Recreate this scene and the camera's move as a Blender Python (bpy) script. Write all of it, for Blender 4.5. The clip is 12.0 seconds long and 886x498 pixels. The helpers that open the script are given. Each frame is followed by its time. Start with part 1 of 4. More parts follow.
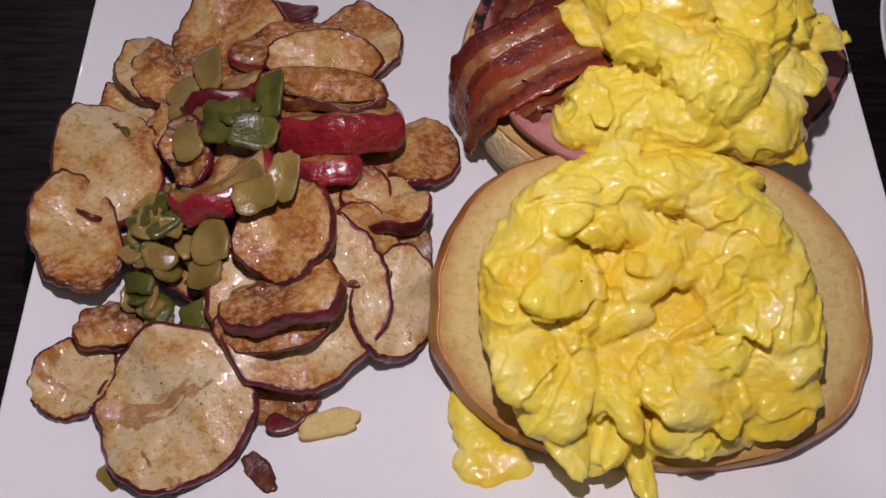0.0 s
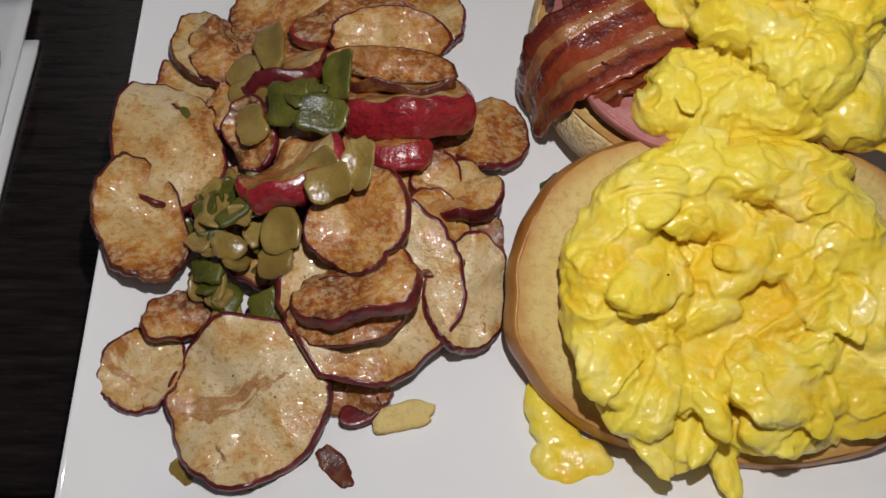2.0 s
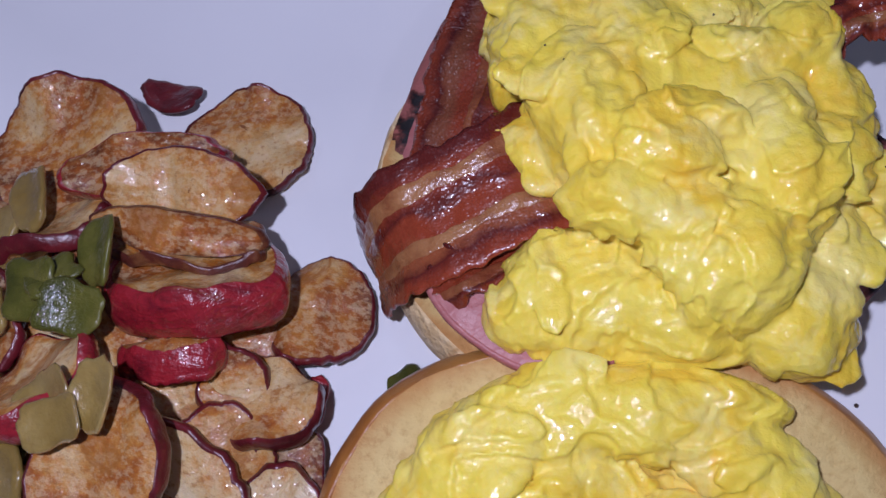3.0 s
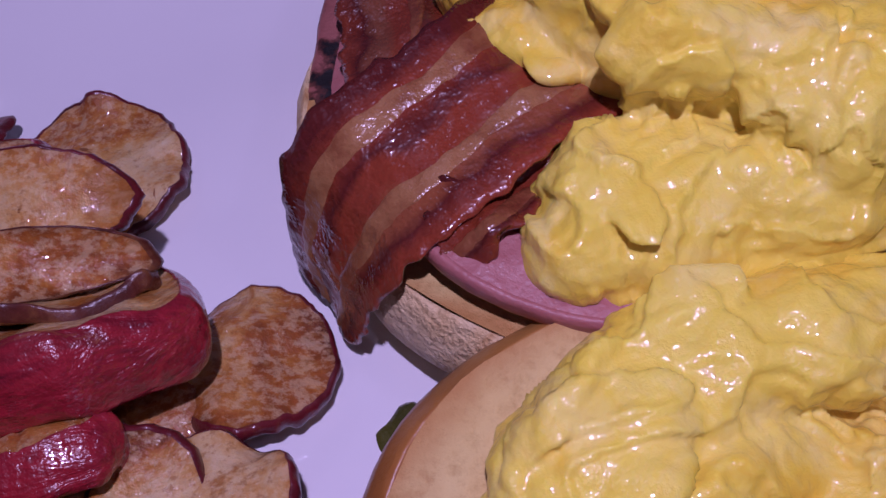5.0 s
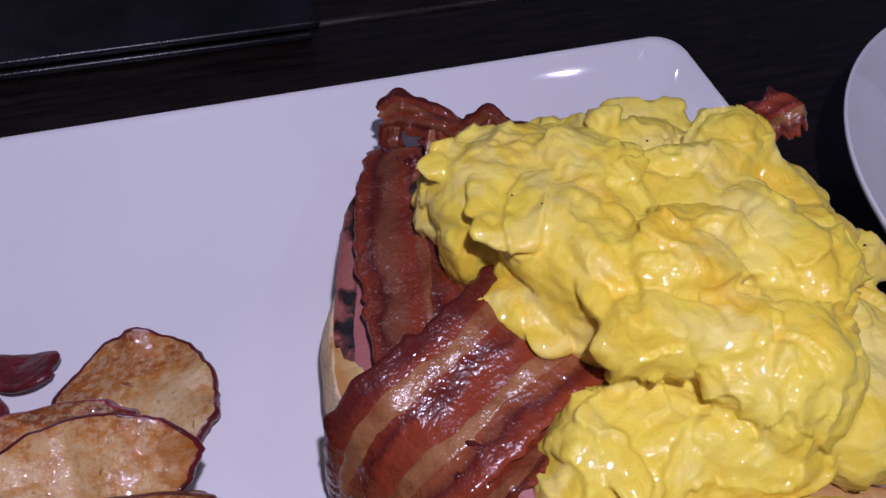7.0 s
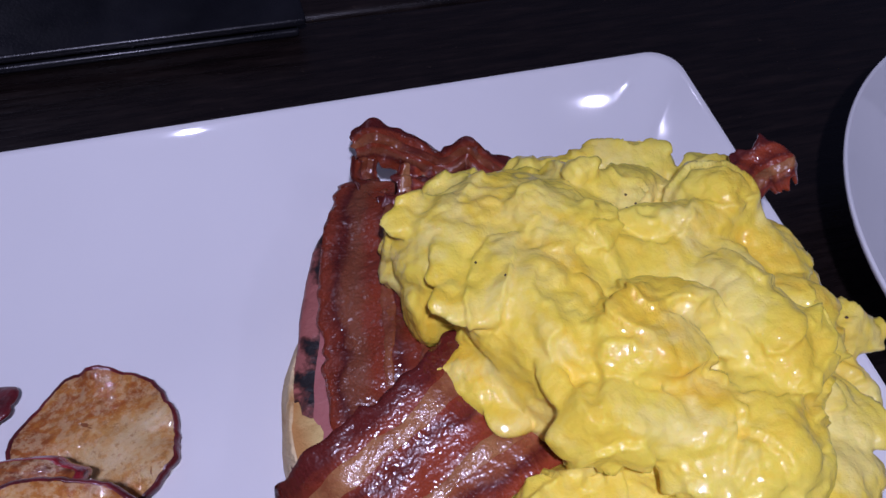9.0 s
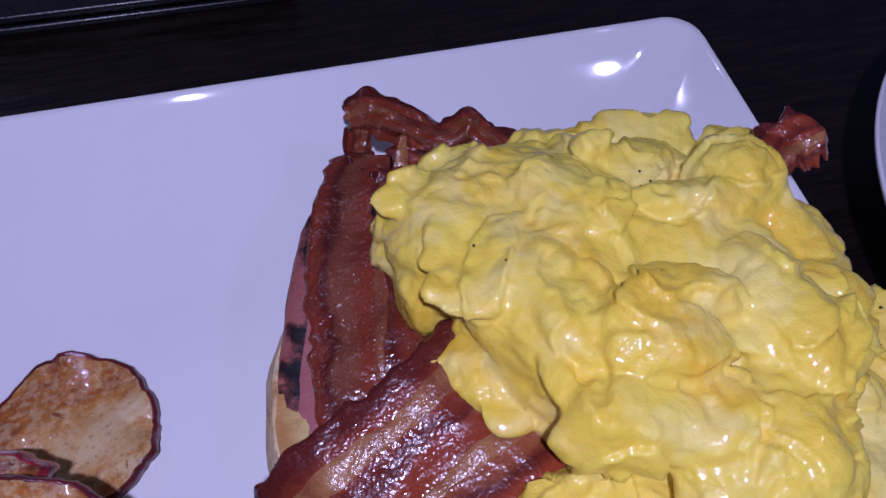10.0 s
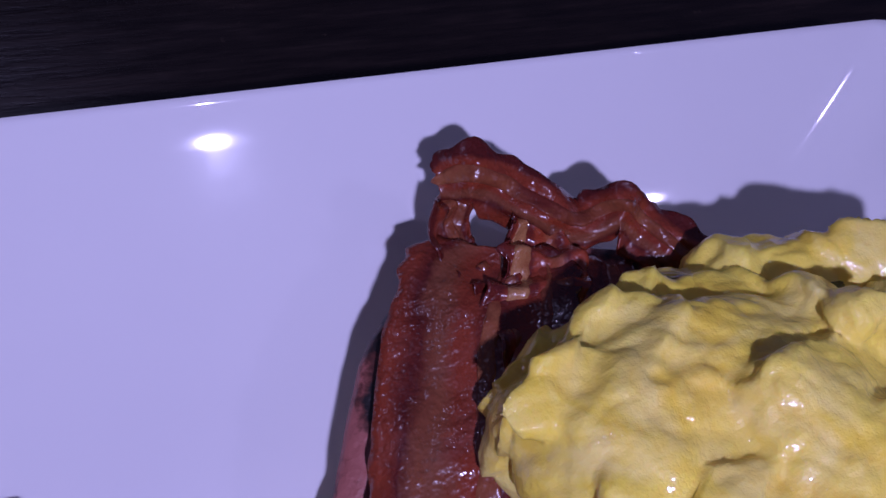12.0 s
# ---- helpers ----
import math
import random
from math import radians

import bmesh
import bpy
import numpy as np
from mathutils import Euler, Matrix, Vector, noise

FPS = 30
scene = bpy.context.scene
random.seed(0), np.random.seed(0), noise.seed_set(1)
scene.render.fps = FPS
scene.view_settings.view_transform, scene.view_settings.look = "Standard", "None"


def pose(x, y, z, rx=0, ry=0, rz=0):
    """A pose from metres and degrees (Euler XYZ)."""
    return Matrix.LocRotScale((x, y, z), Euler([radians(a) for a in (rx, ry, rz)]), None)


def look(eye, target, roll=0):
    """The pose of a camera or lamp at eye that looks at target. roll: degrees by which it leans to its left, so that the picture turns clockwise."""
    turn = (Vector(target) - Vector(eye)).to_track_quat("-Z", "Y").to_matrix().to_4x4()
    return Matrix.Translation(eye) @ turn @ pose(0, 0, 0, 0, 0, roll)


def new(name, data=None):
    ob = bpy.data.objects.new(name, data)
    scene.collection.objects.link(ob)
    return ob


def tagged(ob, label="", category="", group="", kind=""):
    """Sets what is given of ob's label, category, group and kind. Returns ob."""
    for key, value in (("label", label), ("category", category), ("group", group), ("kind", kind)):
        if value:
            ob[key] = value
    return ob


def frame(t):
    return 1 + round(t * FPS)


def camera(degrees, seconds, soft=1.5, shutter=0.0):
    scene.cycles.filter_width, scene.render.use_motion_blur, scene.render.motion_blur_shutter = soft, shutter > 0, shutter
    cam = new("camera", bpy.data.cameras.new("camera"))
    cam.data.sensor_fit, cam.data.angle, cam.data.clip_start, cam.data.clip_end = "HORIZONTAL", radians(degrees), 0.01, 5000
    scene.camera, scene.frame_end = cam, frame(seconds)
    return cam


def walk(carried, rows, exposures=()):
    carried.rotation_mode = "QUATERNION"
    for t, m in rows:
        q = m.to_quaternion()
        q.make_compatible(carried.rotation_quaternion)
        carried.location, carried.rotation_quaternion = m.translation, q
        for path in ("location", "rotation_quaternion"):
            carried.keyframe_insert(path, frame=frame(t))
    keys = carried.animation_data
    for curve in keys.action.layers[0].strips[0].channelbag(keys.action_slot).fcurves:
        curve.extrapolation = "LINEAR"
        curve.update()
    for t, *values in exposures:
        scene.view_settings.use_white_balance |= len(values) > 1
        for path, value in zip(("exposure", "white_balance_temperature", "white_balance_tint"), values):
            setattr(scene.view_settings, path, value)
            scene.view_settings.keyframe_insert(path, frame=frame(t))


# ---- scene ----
cam = camera(54.2, 12.0)
PATH = [
    (0, (0.0285, 0.0078, 0.2481), (0.0263, 0.1441, -0.0192), -0.73),
    (0.5, (0.0317, 0.0055, 0.2607), (0.0286, 0.1379, -0.0085), -1.46),
    (1, (0.0480, 0.0173, 0.2610), (0.0409, 0.1456, -0.0101), -3.06),
    (1.5, (0.0518, 0.0234, 0.2527), (0.0456, 0.1488, -0.0198), -2.42),
    (2, (0.0073, 0.0197, 0.2458), (0.0046, 0.1419, -0.0282), -0.80),
    (2.5, (0.0326, 0.0487, 0.2390), (0.0251, 0.1669, -0.0367), -2.46),
    (3, (0.0597, 0.0987, 0.2048), (0.0430, 0.2161, -0.0708), -6.63),
    (3.2, (0.0657, 0.1243, 0.1998), (0.0515, 0.2210, -0.0839), -8.56),
    (4.8, (0.0293, 0.1048, 0.1361), (0.0701, 0.2623, -0.1159), 2.40),
    (5, (0.0303, 0.0973, 0.1343), (0.0763, 0.2593, -0.1140), 1.92),
    (5.5, (0.0209, 0.0932, 0.1454), (0.0817, 0.2650, -0.0930), 2.98),
    (6, (0.0155, 0.0932, 0.1539), (0.0827, 0.2720, -0.0775), 3.39),
    (6.5, (0.0088, 0.1061, 0.1717), (0.0864, 0.2797, -0.0604), 7.08),
    (6.7, (0.0121, 0.1085, 0.1735), (0.0914, 0.2817, -0.0582), 7.67),
    (8.3, (0.0171, 0.1225, 0.1779), (0.0950, 0.2852, -0.0618), 9.37),
    (8.5, (0.0220, 0.1232, 0.1783), (0.0962, 0.2849, -0.0633), 9.03),
    (9, (0.0292, 0.1296, 0.1840), (0.0998, 0.2875, -0.0612), 9.01),
    (9.5, (0.0341, 0.1335, 0.1787), (0.1012, 0.2886, -0.0692), 8.51),
    (10, (0.0351, 0.1373, 0.1740), (0.1003, 0.2883, -0.0769), 8.75),
    (10.5, (0.0396, 0.1462, 0.1648), (0.1040, 0.2927, -0.0889), 9.77),
    (11, (0.0185, 0.1753, 0.1487), (0.0865, 0.3134, -0.1088), 12.87),
    (11.5, (0.0277, 0.1951, 0.1463), (0.0923, 0.3159, -0.1206), 15.74),
    (12, (0.0357, 0.2049, 0.1376), (0.0976, 0.3176, -0.1334), 17.87),
]
EXPOSURES = [(0.0, -0.76, 6350, 27), (0.6, -0.74, 6600, 13), (1.5, -0.72, 6700, 9), (2.0, -0.72, 6450, 10), (2.5, -0.70, 6350, 14), (3.0, -0.72, 5150, 30), (3.2, -0.82, 4920, 23), (4.8, -1.10, 5220, 76), (5.0, -1.12, 5280, 77), (5.5, -1.12, 5050, 74),
             (6.0, -0.92, 5000, 54), (6.5, -0.76, 5520, 43), (8.5, -0.76, 5160, 38), (9.0, -0.72, 5150, 38), (9.5, -0.74, 5020, 47), (10.0, -0.88, 4920, 50), (10.5, -0.96, 4850, 60), (11.0, -0.94, 4960, 57), (11.5, -0.92, 4900, 61), (12.0, -0.90, 4900, 64)]
walk(cam, [(t, look(eye, target, roll)) for t, eye, target, roll in PATH], EXPOSURES)

# ---- light: a small hard torch close over the plate, weak ceiling light in a dark dining room ----
world = bpy.data.worlds.new("dim_room")
world.use_nodes = True
world.node_tree.nodes["Background"].inputs[0].default_value = (0.55, 0.6, 0.8, 1)
world.node_tree.nodes["Background"].inputs[1].default_value = 0.085
scene.world = world


def lamp(name, kind, place, target, energy, size, colour):
    data = bpy.data.lights.new(name, kind)
    data.energy, data.color = energy, colour
    if kind == "AREA":
        data.shape, data.size = "DISK", size
    else:
        data.shadow_soft_size = size
    ob = new(name, data)
    ob.matrix_world = look(place, target)
    return ob


lamp("torch", "POINT", (0.024, 0.098, 0.272), (0.05, 0.15, 0), 3.25, 0.0042, (1.0, 0.97, 0.94))
lamp("ceiling_lamp", "AREA", (-0.9, 1.9, 2.3), (0.0, 0.15, 0), 3.0, 0.05, (1.0, 0.95, 0.9))
lamp("ceiling_lamp", "AREA", (1.3, -0.6, 2.3), (0.0, 0.15, 0), 3.0, 0.05, (1.0, 0.95, 0.9))


# ---- materials ----
class Mat:
    """A node material with a few short-hands."""

    def __init__(self, name, rough=0.5, **inputs):
        self.m = bpy.data.materials.new(name)
        self.m.use_nodes = True
        self.t = self.m.node_tree
        self.b = self.t.nodes["Principled BSDF"]
        self.b.inputs["Roughness"].default_value = rough
        for key, value in inputs.items():
            self.b.inputs[key.replace("_", " ")].default_value = value
        self.where = self.node("ShaderNodeTexCoord").outputs["Object"]
        self.uv = self.node("ShaderNodeTexCoord").outputs["UV"]

    def vary(self):
        """Gives every object its own piece of the pattern."""
        shift, add = self.node("ShaderNodeVectorMath"), self.node("ShaderNodeVectorMath")
        shift.operation, add.operation = "SCALE", "ADD"
        shift.inputs[0].default_value = (1.7, 2.9, 0.8)
        self.link(self.random(), shift.inputs["Scale"])
        self.link(self.where, add.inputs[0])
        self.link(shift.outputs[0], add.inputs[1])
        self.where = add.outputs[0]
        return self

    def node(self, kind):
        return self.t.nodes.new(kind)

    def link(self, a, b):
        self.t.links.new(a, b)

    def noise(self, scale, detail=3.0, rough=0.55, vec=None, distort=0.0, stretch=None):
        n = self.node("ShaderNodeTexNoise")
        n.inputs["Scale"].default_value = scale
        n.inputs["Detail"].default_value = detail
        n.inputs["Roughness"].default_value = rough
        n.inputs["Distortion"].default_value = distort
        vec = vec or self.where
        if stretch:
            mp = self.node("ShaderNodeMapping")
            mp.inputs["Scale"].default_value = stretch
            self.link(vec, mp.inputs["Vector"])
            vec = mp.outputs["Vector"]
        self.link(vec, n.inputs["Vector"])
        return n.outputs["Fac"]

    def ramp(self, fac, *stops):
        r = self.node("ShaderNodeValToRGB")
        while len(r.color_ramp.elements) < len(stops):
            r.color_ramp.elements.new(0.5)
        for e, (p, c) in zip(r.color_ramp.elements, stops):
            e.position = p
            e.color = (c, c, c, 1) if isinstance(c, (int, float)) else (*c, 1)
        self.link(fac, r.inputs["Fac"])
        return r.outputs["Color"]

    def mix(self, fac, a, b, mode="MIX"):
        n = self.node("ShaderNodeMix")
        n.data_type, n.blend_type = "RGBA", mode
        for value, i in ((fac, 0), (a, 6), (b, 7)):
            if isinstance(value, (int, float)):
                n.inputs[i].default_value = value
            elif isinstance(value, tuple):
                n.inputs[i].default_value = (*value, 1)
            else:
                self.link(value, n.inputs[i])
        return n.outputs[2]

    def math(self, op, a, b=0.0):
        n = self.node("ShaderNodeMath")
        n.operation = op
        for value, i in ((a, 0), (b, 1)):
            if isinstance(value, (int, float)):
                n.inputs[i].default_value = value
            else:
                self.link(value, n.inputs[i])
        return n.outputs[0]

    def split(self, vec):
        n = self.node("ShaderNodeSeparateXYZ")
        self.link(vec, n.inputs[0])
        return n.outputs

    def random(self):
        return self.node("ShaderNodeObjectInfo").outputs["Random"]

    def colour(self, c):
        if isinstance(c, tuple):
            self.b.inputs["Base Color"].default_value = (*c, 1)
        else:
            self.link(c, self.b.inputs["Base Color"])
        return self

    def gloss(self, c):
        self.link(c, self.b.inputs["Roughness"])
        return self

    def bump(self, height, metres, strength=1.0):
        n = self.node("ShaderNodeBump")
        n.inputs["Distance"].default_value = metres
        n.inputs["Strength"].default_value = strength
        self.link(height, n.inputs["Height"])
        self.link(n.outputs["Normal"], self.b.inputs["Normal"])
        self.link(n.outputs["Normal"], self.b.inputs["Coat Normal"])
        return self

    def wet(self, height, metres, strength=1.0):
        """A film of grease or water with its own finer relief."""
        n = self.node("ShaderNodeBump")
        n.inputs["Distance"].default_value = metres
        n.inputs["Strength"].default_value = strength
        self.link(height, n.inputs["Height"])
        self.link(n.outputs["Normal"], self.b.inputs["Coat Normal"])
        return self

    def soft(self, weight, radius):
        self.b.inputs["Subsurface Weight"].default_value = weight
        self.b.inputs["Subsurface Radius"].default_value = radius
        self.b.inputs["Subsurface Scale"].default_value = 1.0
        return self


ceramic = Mat("glazed_ceramic", 0.08)
ceramic.colour(ceramic.ramp(ceramic.noise(14), (0.3, (0.79, 0.785, 0.80)), (0.7, (0.83, 0.825, 0.835))))
ceramic.gloss(ceramic.ramp(ceramic.noise(60, 5), (0.35, 0.035), (0.75, 0.08)))

wood = Mat("dark_stained_wood", 0.3)
grain = wood.noise(40, 6, 0.65, stretch=(1, 9, 9))
wood.colour(wood.mix(wood.ramp(wood.noise(300, 2), (0.72, 0.0), (0.8, 0.35)),
                     wood.ramp(grain, (0.3, (0.006, 0.004, 0.004)), (0.55, (0.014, 0.009, 0.008)), (0.8, (0.032, 0.020, 0.017))),
                     (0.09, 0.06, 0.045)))
wood.gloss(wood.ramp(grain, (0.3, 0.2), (0.8, 0.42))).bump(grain, 0.0004, 0.5)

plaster = Mat("dark_wall_paint", 0.8)
plaster.colour(plaster.ramp(plaster.noise(3, 5), (0.3, (0.045, 0.04, 0.045)), (0.7, (0.06, 0.055, 0.06)))).bump(plaster.noise(80), 0.001, 0.3)

egg = Mat("scrambled_egg", 0.5, Coat_Weight=0.68, Coat_Roughness=0.07, Specular_IOR_Level=0.3)
egg_big = egg.noise(34, 3, 0.5, distort=1.2)
egg_fine = egg.noise(170, 4, 0.65, distort=0.8)
egg_pale = egg.noise(75, 5, 0.6, distort=0.6)
egg_base = egg.ramp(egg_big, (0.30, (0.85, 0.71, 0.095)), (0.50, (0.84, 0.645, 0.048)), (0.70, (0.82, 0.52, 0.018)))
egg_base = egg.mix(egg.ramp(egg_pale, (0.50, 0.0), (0.66, 0.7)), egg_base, (0.86, 0.735, 0.23))
egg.colour(egg.mix(egg.ramp(egg_fine, (0.48, 0.0), (0.68, 0.5)), egg_base, (0.84, 0.67, 0.11)))
egg.gloss(egg.ramp(egg.noise(150, 3), (0.35, 0.4), (0.7, 0.62)))
egg.bump(egg.mix(0.5, egg.noise(240, 5, 0.6, distort=0.6), egg.noise(620, 3, 0.6)), 0.0008, 0.6)
egg.wet(egg.mix(0.6, egg.noise(190, 2, 0.5), egg.noise(620, 2, 0.55)), 0.0009, 0.7).soft(0.3, (0.003, 0.0022, 0.0006))

crust = Mat("bun_crust", 0.38, Coat_Weight=0.1, Coat_Roughness=0.3)
crust.colour(crust.ramp(crust.noise(30, 6, 0.65), (0.30, (0.51, 0.285, 0.075)), (0.42, (0.44, 0.20, 0.040)), (0.53, (0.37, 0.145, 0.025)), (0.68, (0.27, 0.085, 0.014))))
crust.bump(crust.mix(0.5, crust.noise(90, 4), crust.noise(320, 4, 0.6)), 0.0012, 0.5)

crumb = Mat("toasted_bun_crumb", 0.75)
crumb_pores = crumb.noise(420, 4, 0.7)
crumb_tan = crumb.mix(crumb.ramp(crumb.noise(50, 4), (0.42, 0.0), (0.7, 0.6)),
                       crumb.ramp(crumb_pores, (0.3, (0.50, 0.33, 0.11)), (0.52, (0.66, 0.50, 0.19))), (0.62, 0.43, 0.13))
crumb_edge = crumb.math("ADD", crumb.split(crumb.uv)[1], crumb.math("MULTIPLY", crumb.math("SUBTRACT", crumb.noise(70, 4), 0.5), 0.2))
crumb.colour(crumb.mix(crumb.ramp(crumb_edge, (0.90, 0.0), (1.02, 0.9)), crumb_tan, (0.44, 0.20, 0.045)))
crumb.bump(crumb_pores, 0.0012, 0.6)

pale_bread = Mat("pale_bun_side", 0.6)
pale_bread.colour(pale_bread.ramp(pale_bread.noise(38, 6, 0.62, distort=1.6), (0.40, (0.78, 0.62, 0.36)), (0.56, (0.70, 0.50, 0.24)), (0.66, (0.50, 0.27, 0.09))))
pale_bread.bump(pale_bread.mix(0.5, pale_bread.noise(130, 5, 0.65), pale_bread.noise(520, 4, 0.6)), 0.0022, 0.9)


def bacon_material(name, dark):
    """Streaked cured meat: bands of fat and lean run along the strip."""
    m = Mat(name, 0.38, Coat_Weight=0.42, Coat_Roughness=0.07)
    u, v, _ = m.split(m.uv)
    warp = m.math("MULTIPLY", m.math("SUBTRACT", m.noise(5, 5, 0.6, vec=m.uv, stretch=(1.0, 0.6, 1)), 0.5), 0.42)
    band = m.math("ADD", v, warp)
    lean = (0.215 * dark, 0.036 * dark, 0.012 * dark)
    deep = (0.085 * dark, 0.012 * dark, 0.008 * dark)
    fat = (0.22 * dark, 0.06 * dark, 0.020 * dark) if dark > 1 else (0.20 * dark, 0.06 * dark, 0.025 * dark)
    bands = m.ramp(band, (0.10, deep), (0.20, lean), (0.30, lean), (0.42, deep), (0.50, lean), (0.60, lean), (0.70, fat), (0.76, fat), (0.84, deep), (0.95, lean))
    m.colour(m.mix(m.ramp(m.noise(120, 4), (0.5, 0.0), (0.85, 0.6)), bands, deep))
    m.bump(m.mix(0.5, m.noise(260, 3), m.noise(950, 1)), 0.0009, 0.6)
    m.gloss(m.ramp(m.noise(200, 3), (0.35, 0.16), (0.7, 0.45)))
    return m.soft(0.05, (0.002, 0.0006, 0.0004))


bacon_light = bacon_material("bacon", 1.2)
bacon_dark = bacon_material("crisp_bacon", 0.95)
bacon_fat = Mat("bacon_fat", 0.28, Coat_Weight=0.3, Coat_Roughness=0.1)
bacon_fat.colour(bacon_fat.ramp(bacon_fat.noise(110, 5, 0.65), (0.34, (0.20, 0.055, 0.018)), (0.52, (0.33, 0.14, 0.048)), (0.72, (0.41, 0.205, 0.08))))
crisp_fat = Mat("crisp_bacon_fat", 0.3, Coat_Weight=0.4, Coat_Roughness=0.07)
crisp_fat.colour(crisp_fat.ramp(crisp_fat.noise(90, 5, 0.65), (0.36, (0.12, 0.020, 0.010)), (0.55, (0.21, 0.058, 0.020)), (0.74, (0.30, 0.12, 0.042))))
crisp_fat.bump(crisp_fat.mix(0.5, crisp_fat.noise(260, 3), crisp_fat.noise(950, 1)), 0.0009, 0.6)
bacon_fat.bump(bacon_fat.mix(0.5, bacon_fat.noise(260, 4), bacon_fat.noise(1300, 2)), 0.0007, 0.6).soft(0.08, (0.002, 0.001, 0.0005))

ham = Mat("ham", 0.5, Coat_Weight=0.06, Coat_Roughness=0.2)
ham.colour(ham.ramp(ham.noise(70, 4), (0.3, (0.44, 0.165, 0.145)), (0.7, (0.33, 0.095, 0.09))))
ham.bump(ham.mix(0.5, ham.noise(130, 4, 0.6), ham.noise(420, 4, 0.6)), 0.0012, 0.6).soft(0.1, (0.002, 0.0008, 0.0006))
char = Mat("charred_ham_rind", 0.5)
char.colour(char.ramp(char.noise(95, 5, 0.65), (0.44, (0.012, 0.009, 0.010)), (0.50, (0.12, 0.035, 0.026)), (0.56, (0.34, 0.11, 0.09))))
char.bump(char.noise(400, 4), 0.0008, 0.7)

potato = Mat("fried_potato_flesh", 0.45, Coat_Weight=0.75, Coat_Roughness=0.06, Specular_IOR_Level=0.3).vary()
shade, edge, _ = potato.split(potato.uv)
blotch = potato.math("ADD", 0.512, potato.math("MULTIPLY", potato.math("SUBTRACT", potato.noise(30, 6, 0.62, distort=0.8), 0.5), 1.6))
brown = potato.math("ADD", blotch, potato.math("MULTIPLY", potato.math("POWER", edge, 6.0), 0.09))
brown = potato.math("ADD", brown, potato.math("MULTIPLY", potato.math("SUBTRACT", shade, 0.5), 0.42))
brown = potato.math("ADD", brown, potato.math("MULTIPLY", potato.math("SUBTRACT", potato.noise(260, 5, 0.7), 0.5), 0.34))
flesh = potato.ramp(brown, (0.28, (0.64, 0.50, 0.29)), (0.40, (0.58, 0.39, 0.165)), (0.48, (0.52, 0.272, 0.072)), (0.55, (0.44, 0.172, 0.024)), (0.62, (0.33, 0.095, 0.011)), (0.72, (0.20, 0.052, 0.009)), (0.84, (0.09, 0.022, 0.006)))
flesh = potato.mix(potato.ramp(potato.noise(430, 4, 0.7, stretch=(1, 1.3, 1)), (0.42, 0.5), (0.54, 0.0)), flesh, (0.60, 0.44, 0.23))
flesh = potato.mix(potato.ramp(potato.noise(560, 3, 0.7, stretch=(1, 1.2, 1)), (0.54, 0.0), (0.66, 0.6)), flesh, (0.30, 0.12, 0.022))
streak = potato.noise(34, 6, 0.66, distort=0.7)
flesh = potato.mix(potato.ramp(streak, (0.575, 0.0), (0.61, 0.85), (0.66, 0.5), (0.74, 0.0)), flesh, (0.33, 0.12, 0.016))
potato.colour(potato.mix(potato.ramp(potato.noise(120, 3, 0.6, distort=1.5), (0.69, 0.0), (0.72, 0.9)), flesh, (0.19, 0.055, 0.010)))
potato.bump(potato.mix(0.4, potato.noise(110, 5, 0.6, distort=0.6), potato.noise(480, 3, 0.6)), 0.0015, 0.7)
potato.wet(potato.mix(0.5, potato.noise(260, 2), potato.noise(620, 1)), 0.0011, 0.95)
potato.soft(0.2, (0.004, 0.0024, 0.001))

skin = Mat("red_potato_skin", 0.3, Coat_Weight=0.9, Coat_Roughness=0.07).vary()
skin.colour(skin.ramp(skin.noise(120, 5, 0.65, distort=0.8, stretch=(0.5, 1, 1)), (0.30, (0.045, 0.005, 0.008)), (0.40, (0.19, 0.009, 0.015)), (0.54, (0.31, 0.016, 0.022)), (0.66, (0.17, 0.011, 0.014)), (0.78, (0.36, 0.13, 0.04))))
skin.bump(skin.mix(0.35, skin.noise(150, 4, 0.6, distort=1.2, stretch=(0.3, 1, 1)), skin.noise(420, 3, 0.6)), 0.0020, 0.8)
skin.wet(skin.mix(0.5, skin.noise(210, 3), skin.noise(700, 1)), 0.0010, 0.6)
brown_skin = Mat("browned_potato_skin", 0.35, Coat_Weight=0.1).vary()
brown_skin.colour(brown_skin.ramp(brown_skin.noise(130, 6, 0.65), (0.3, (0.05, 0.009, 0.008)), (0.5, (0.10, 0.022, 0.012)), (0.7, (0.24, 0.10, 0.03))))
brown_skin.bump(brown_skin.noise(300, 5), 0.0010, 0.6)

rim_skin = Mat("fried_red_rim", 0.3, Coat_Weight=0.2, Coat_Roughness=0.12).vary()
rim_skin.colour(rim_skin.ramp(rim_skin.noise(120, 6, 0.7), (0.3, (0.035, 0.006, 0.006)), (0.44, (0.085, 0.009, 0.011)), (0.60, (0.14, 0.012, 0.016)), (0.74, (0.20, 0.075, 0.022))))
rim_skin.bump(rim_skin.noise(300, 5), 0.0010, 0.6)

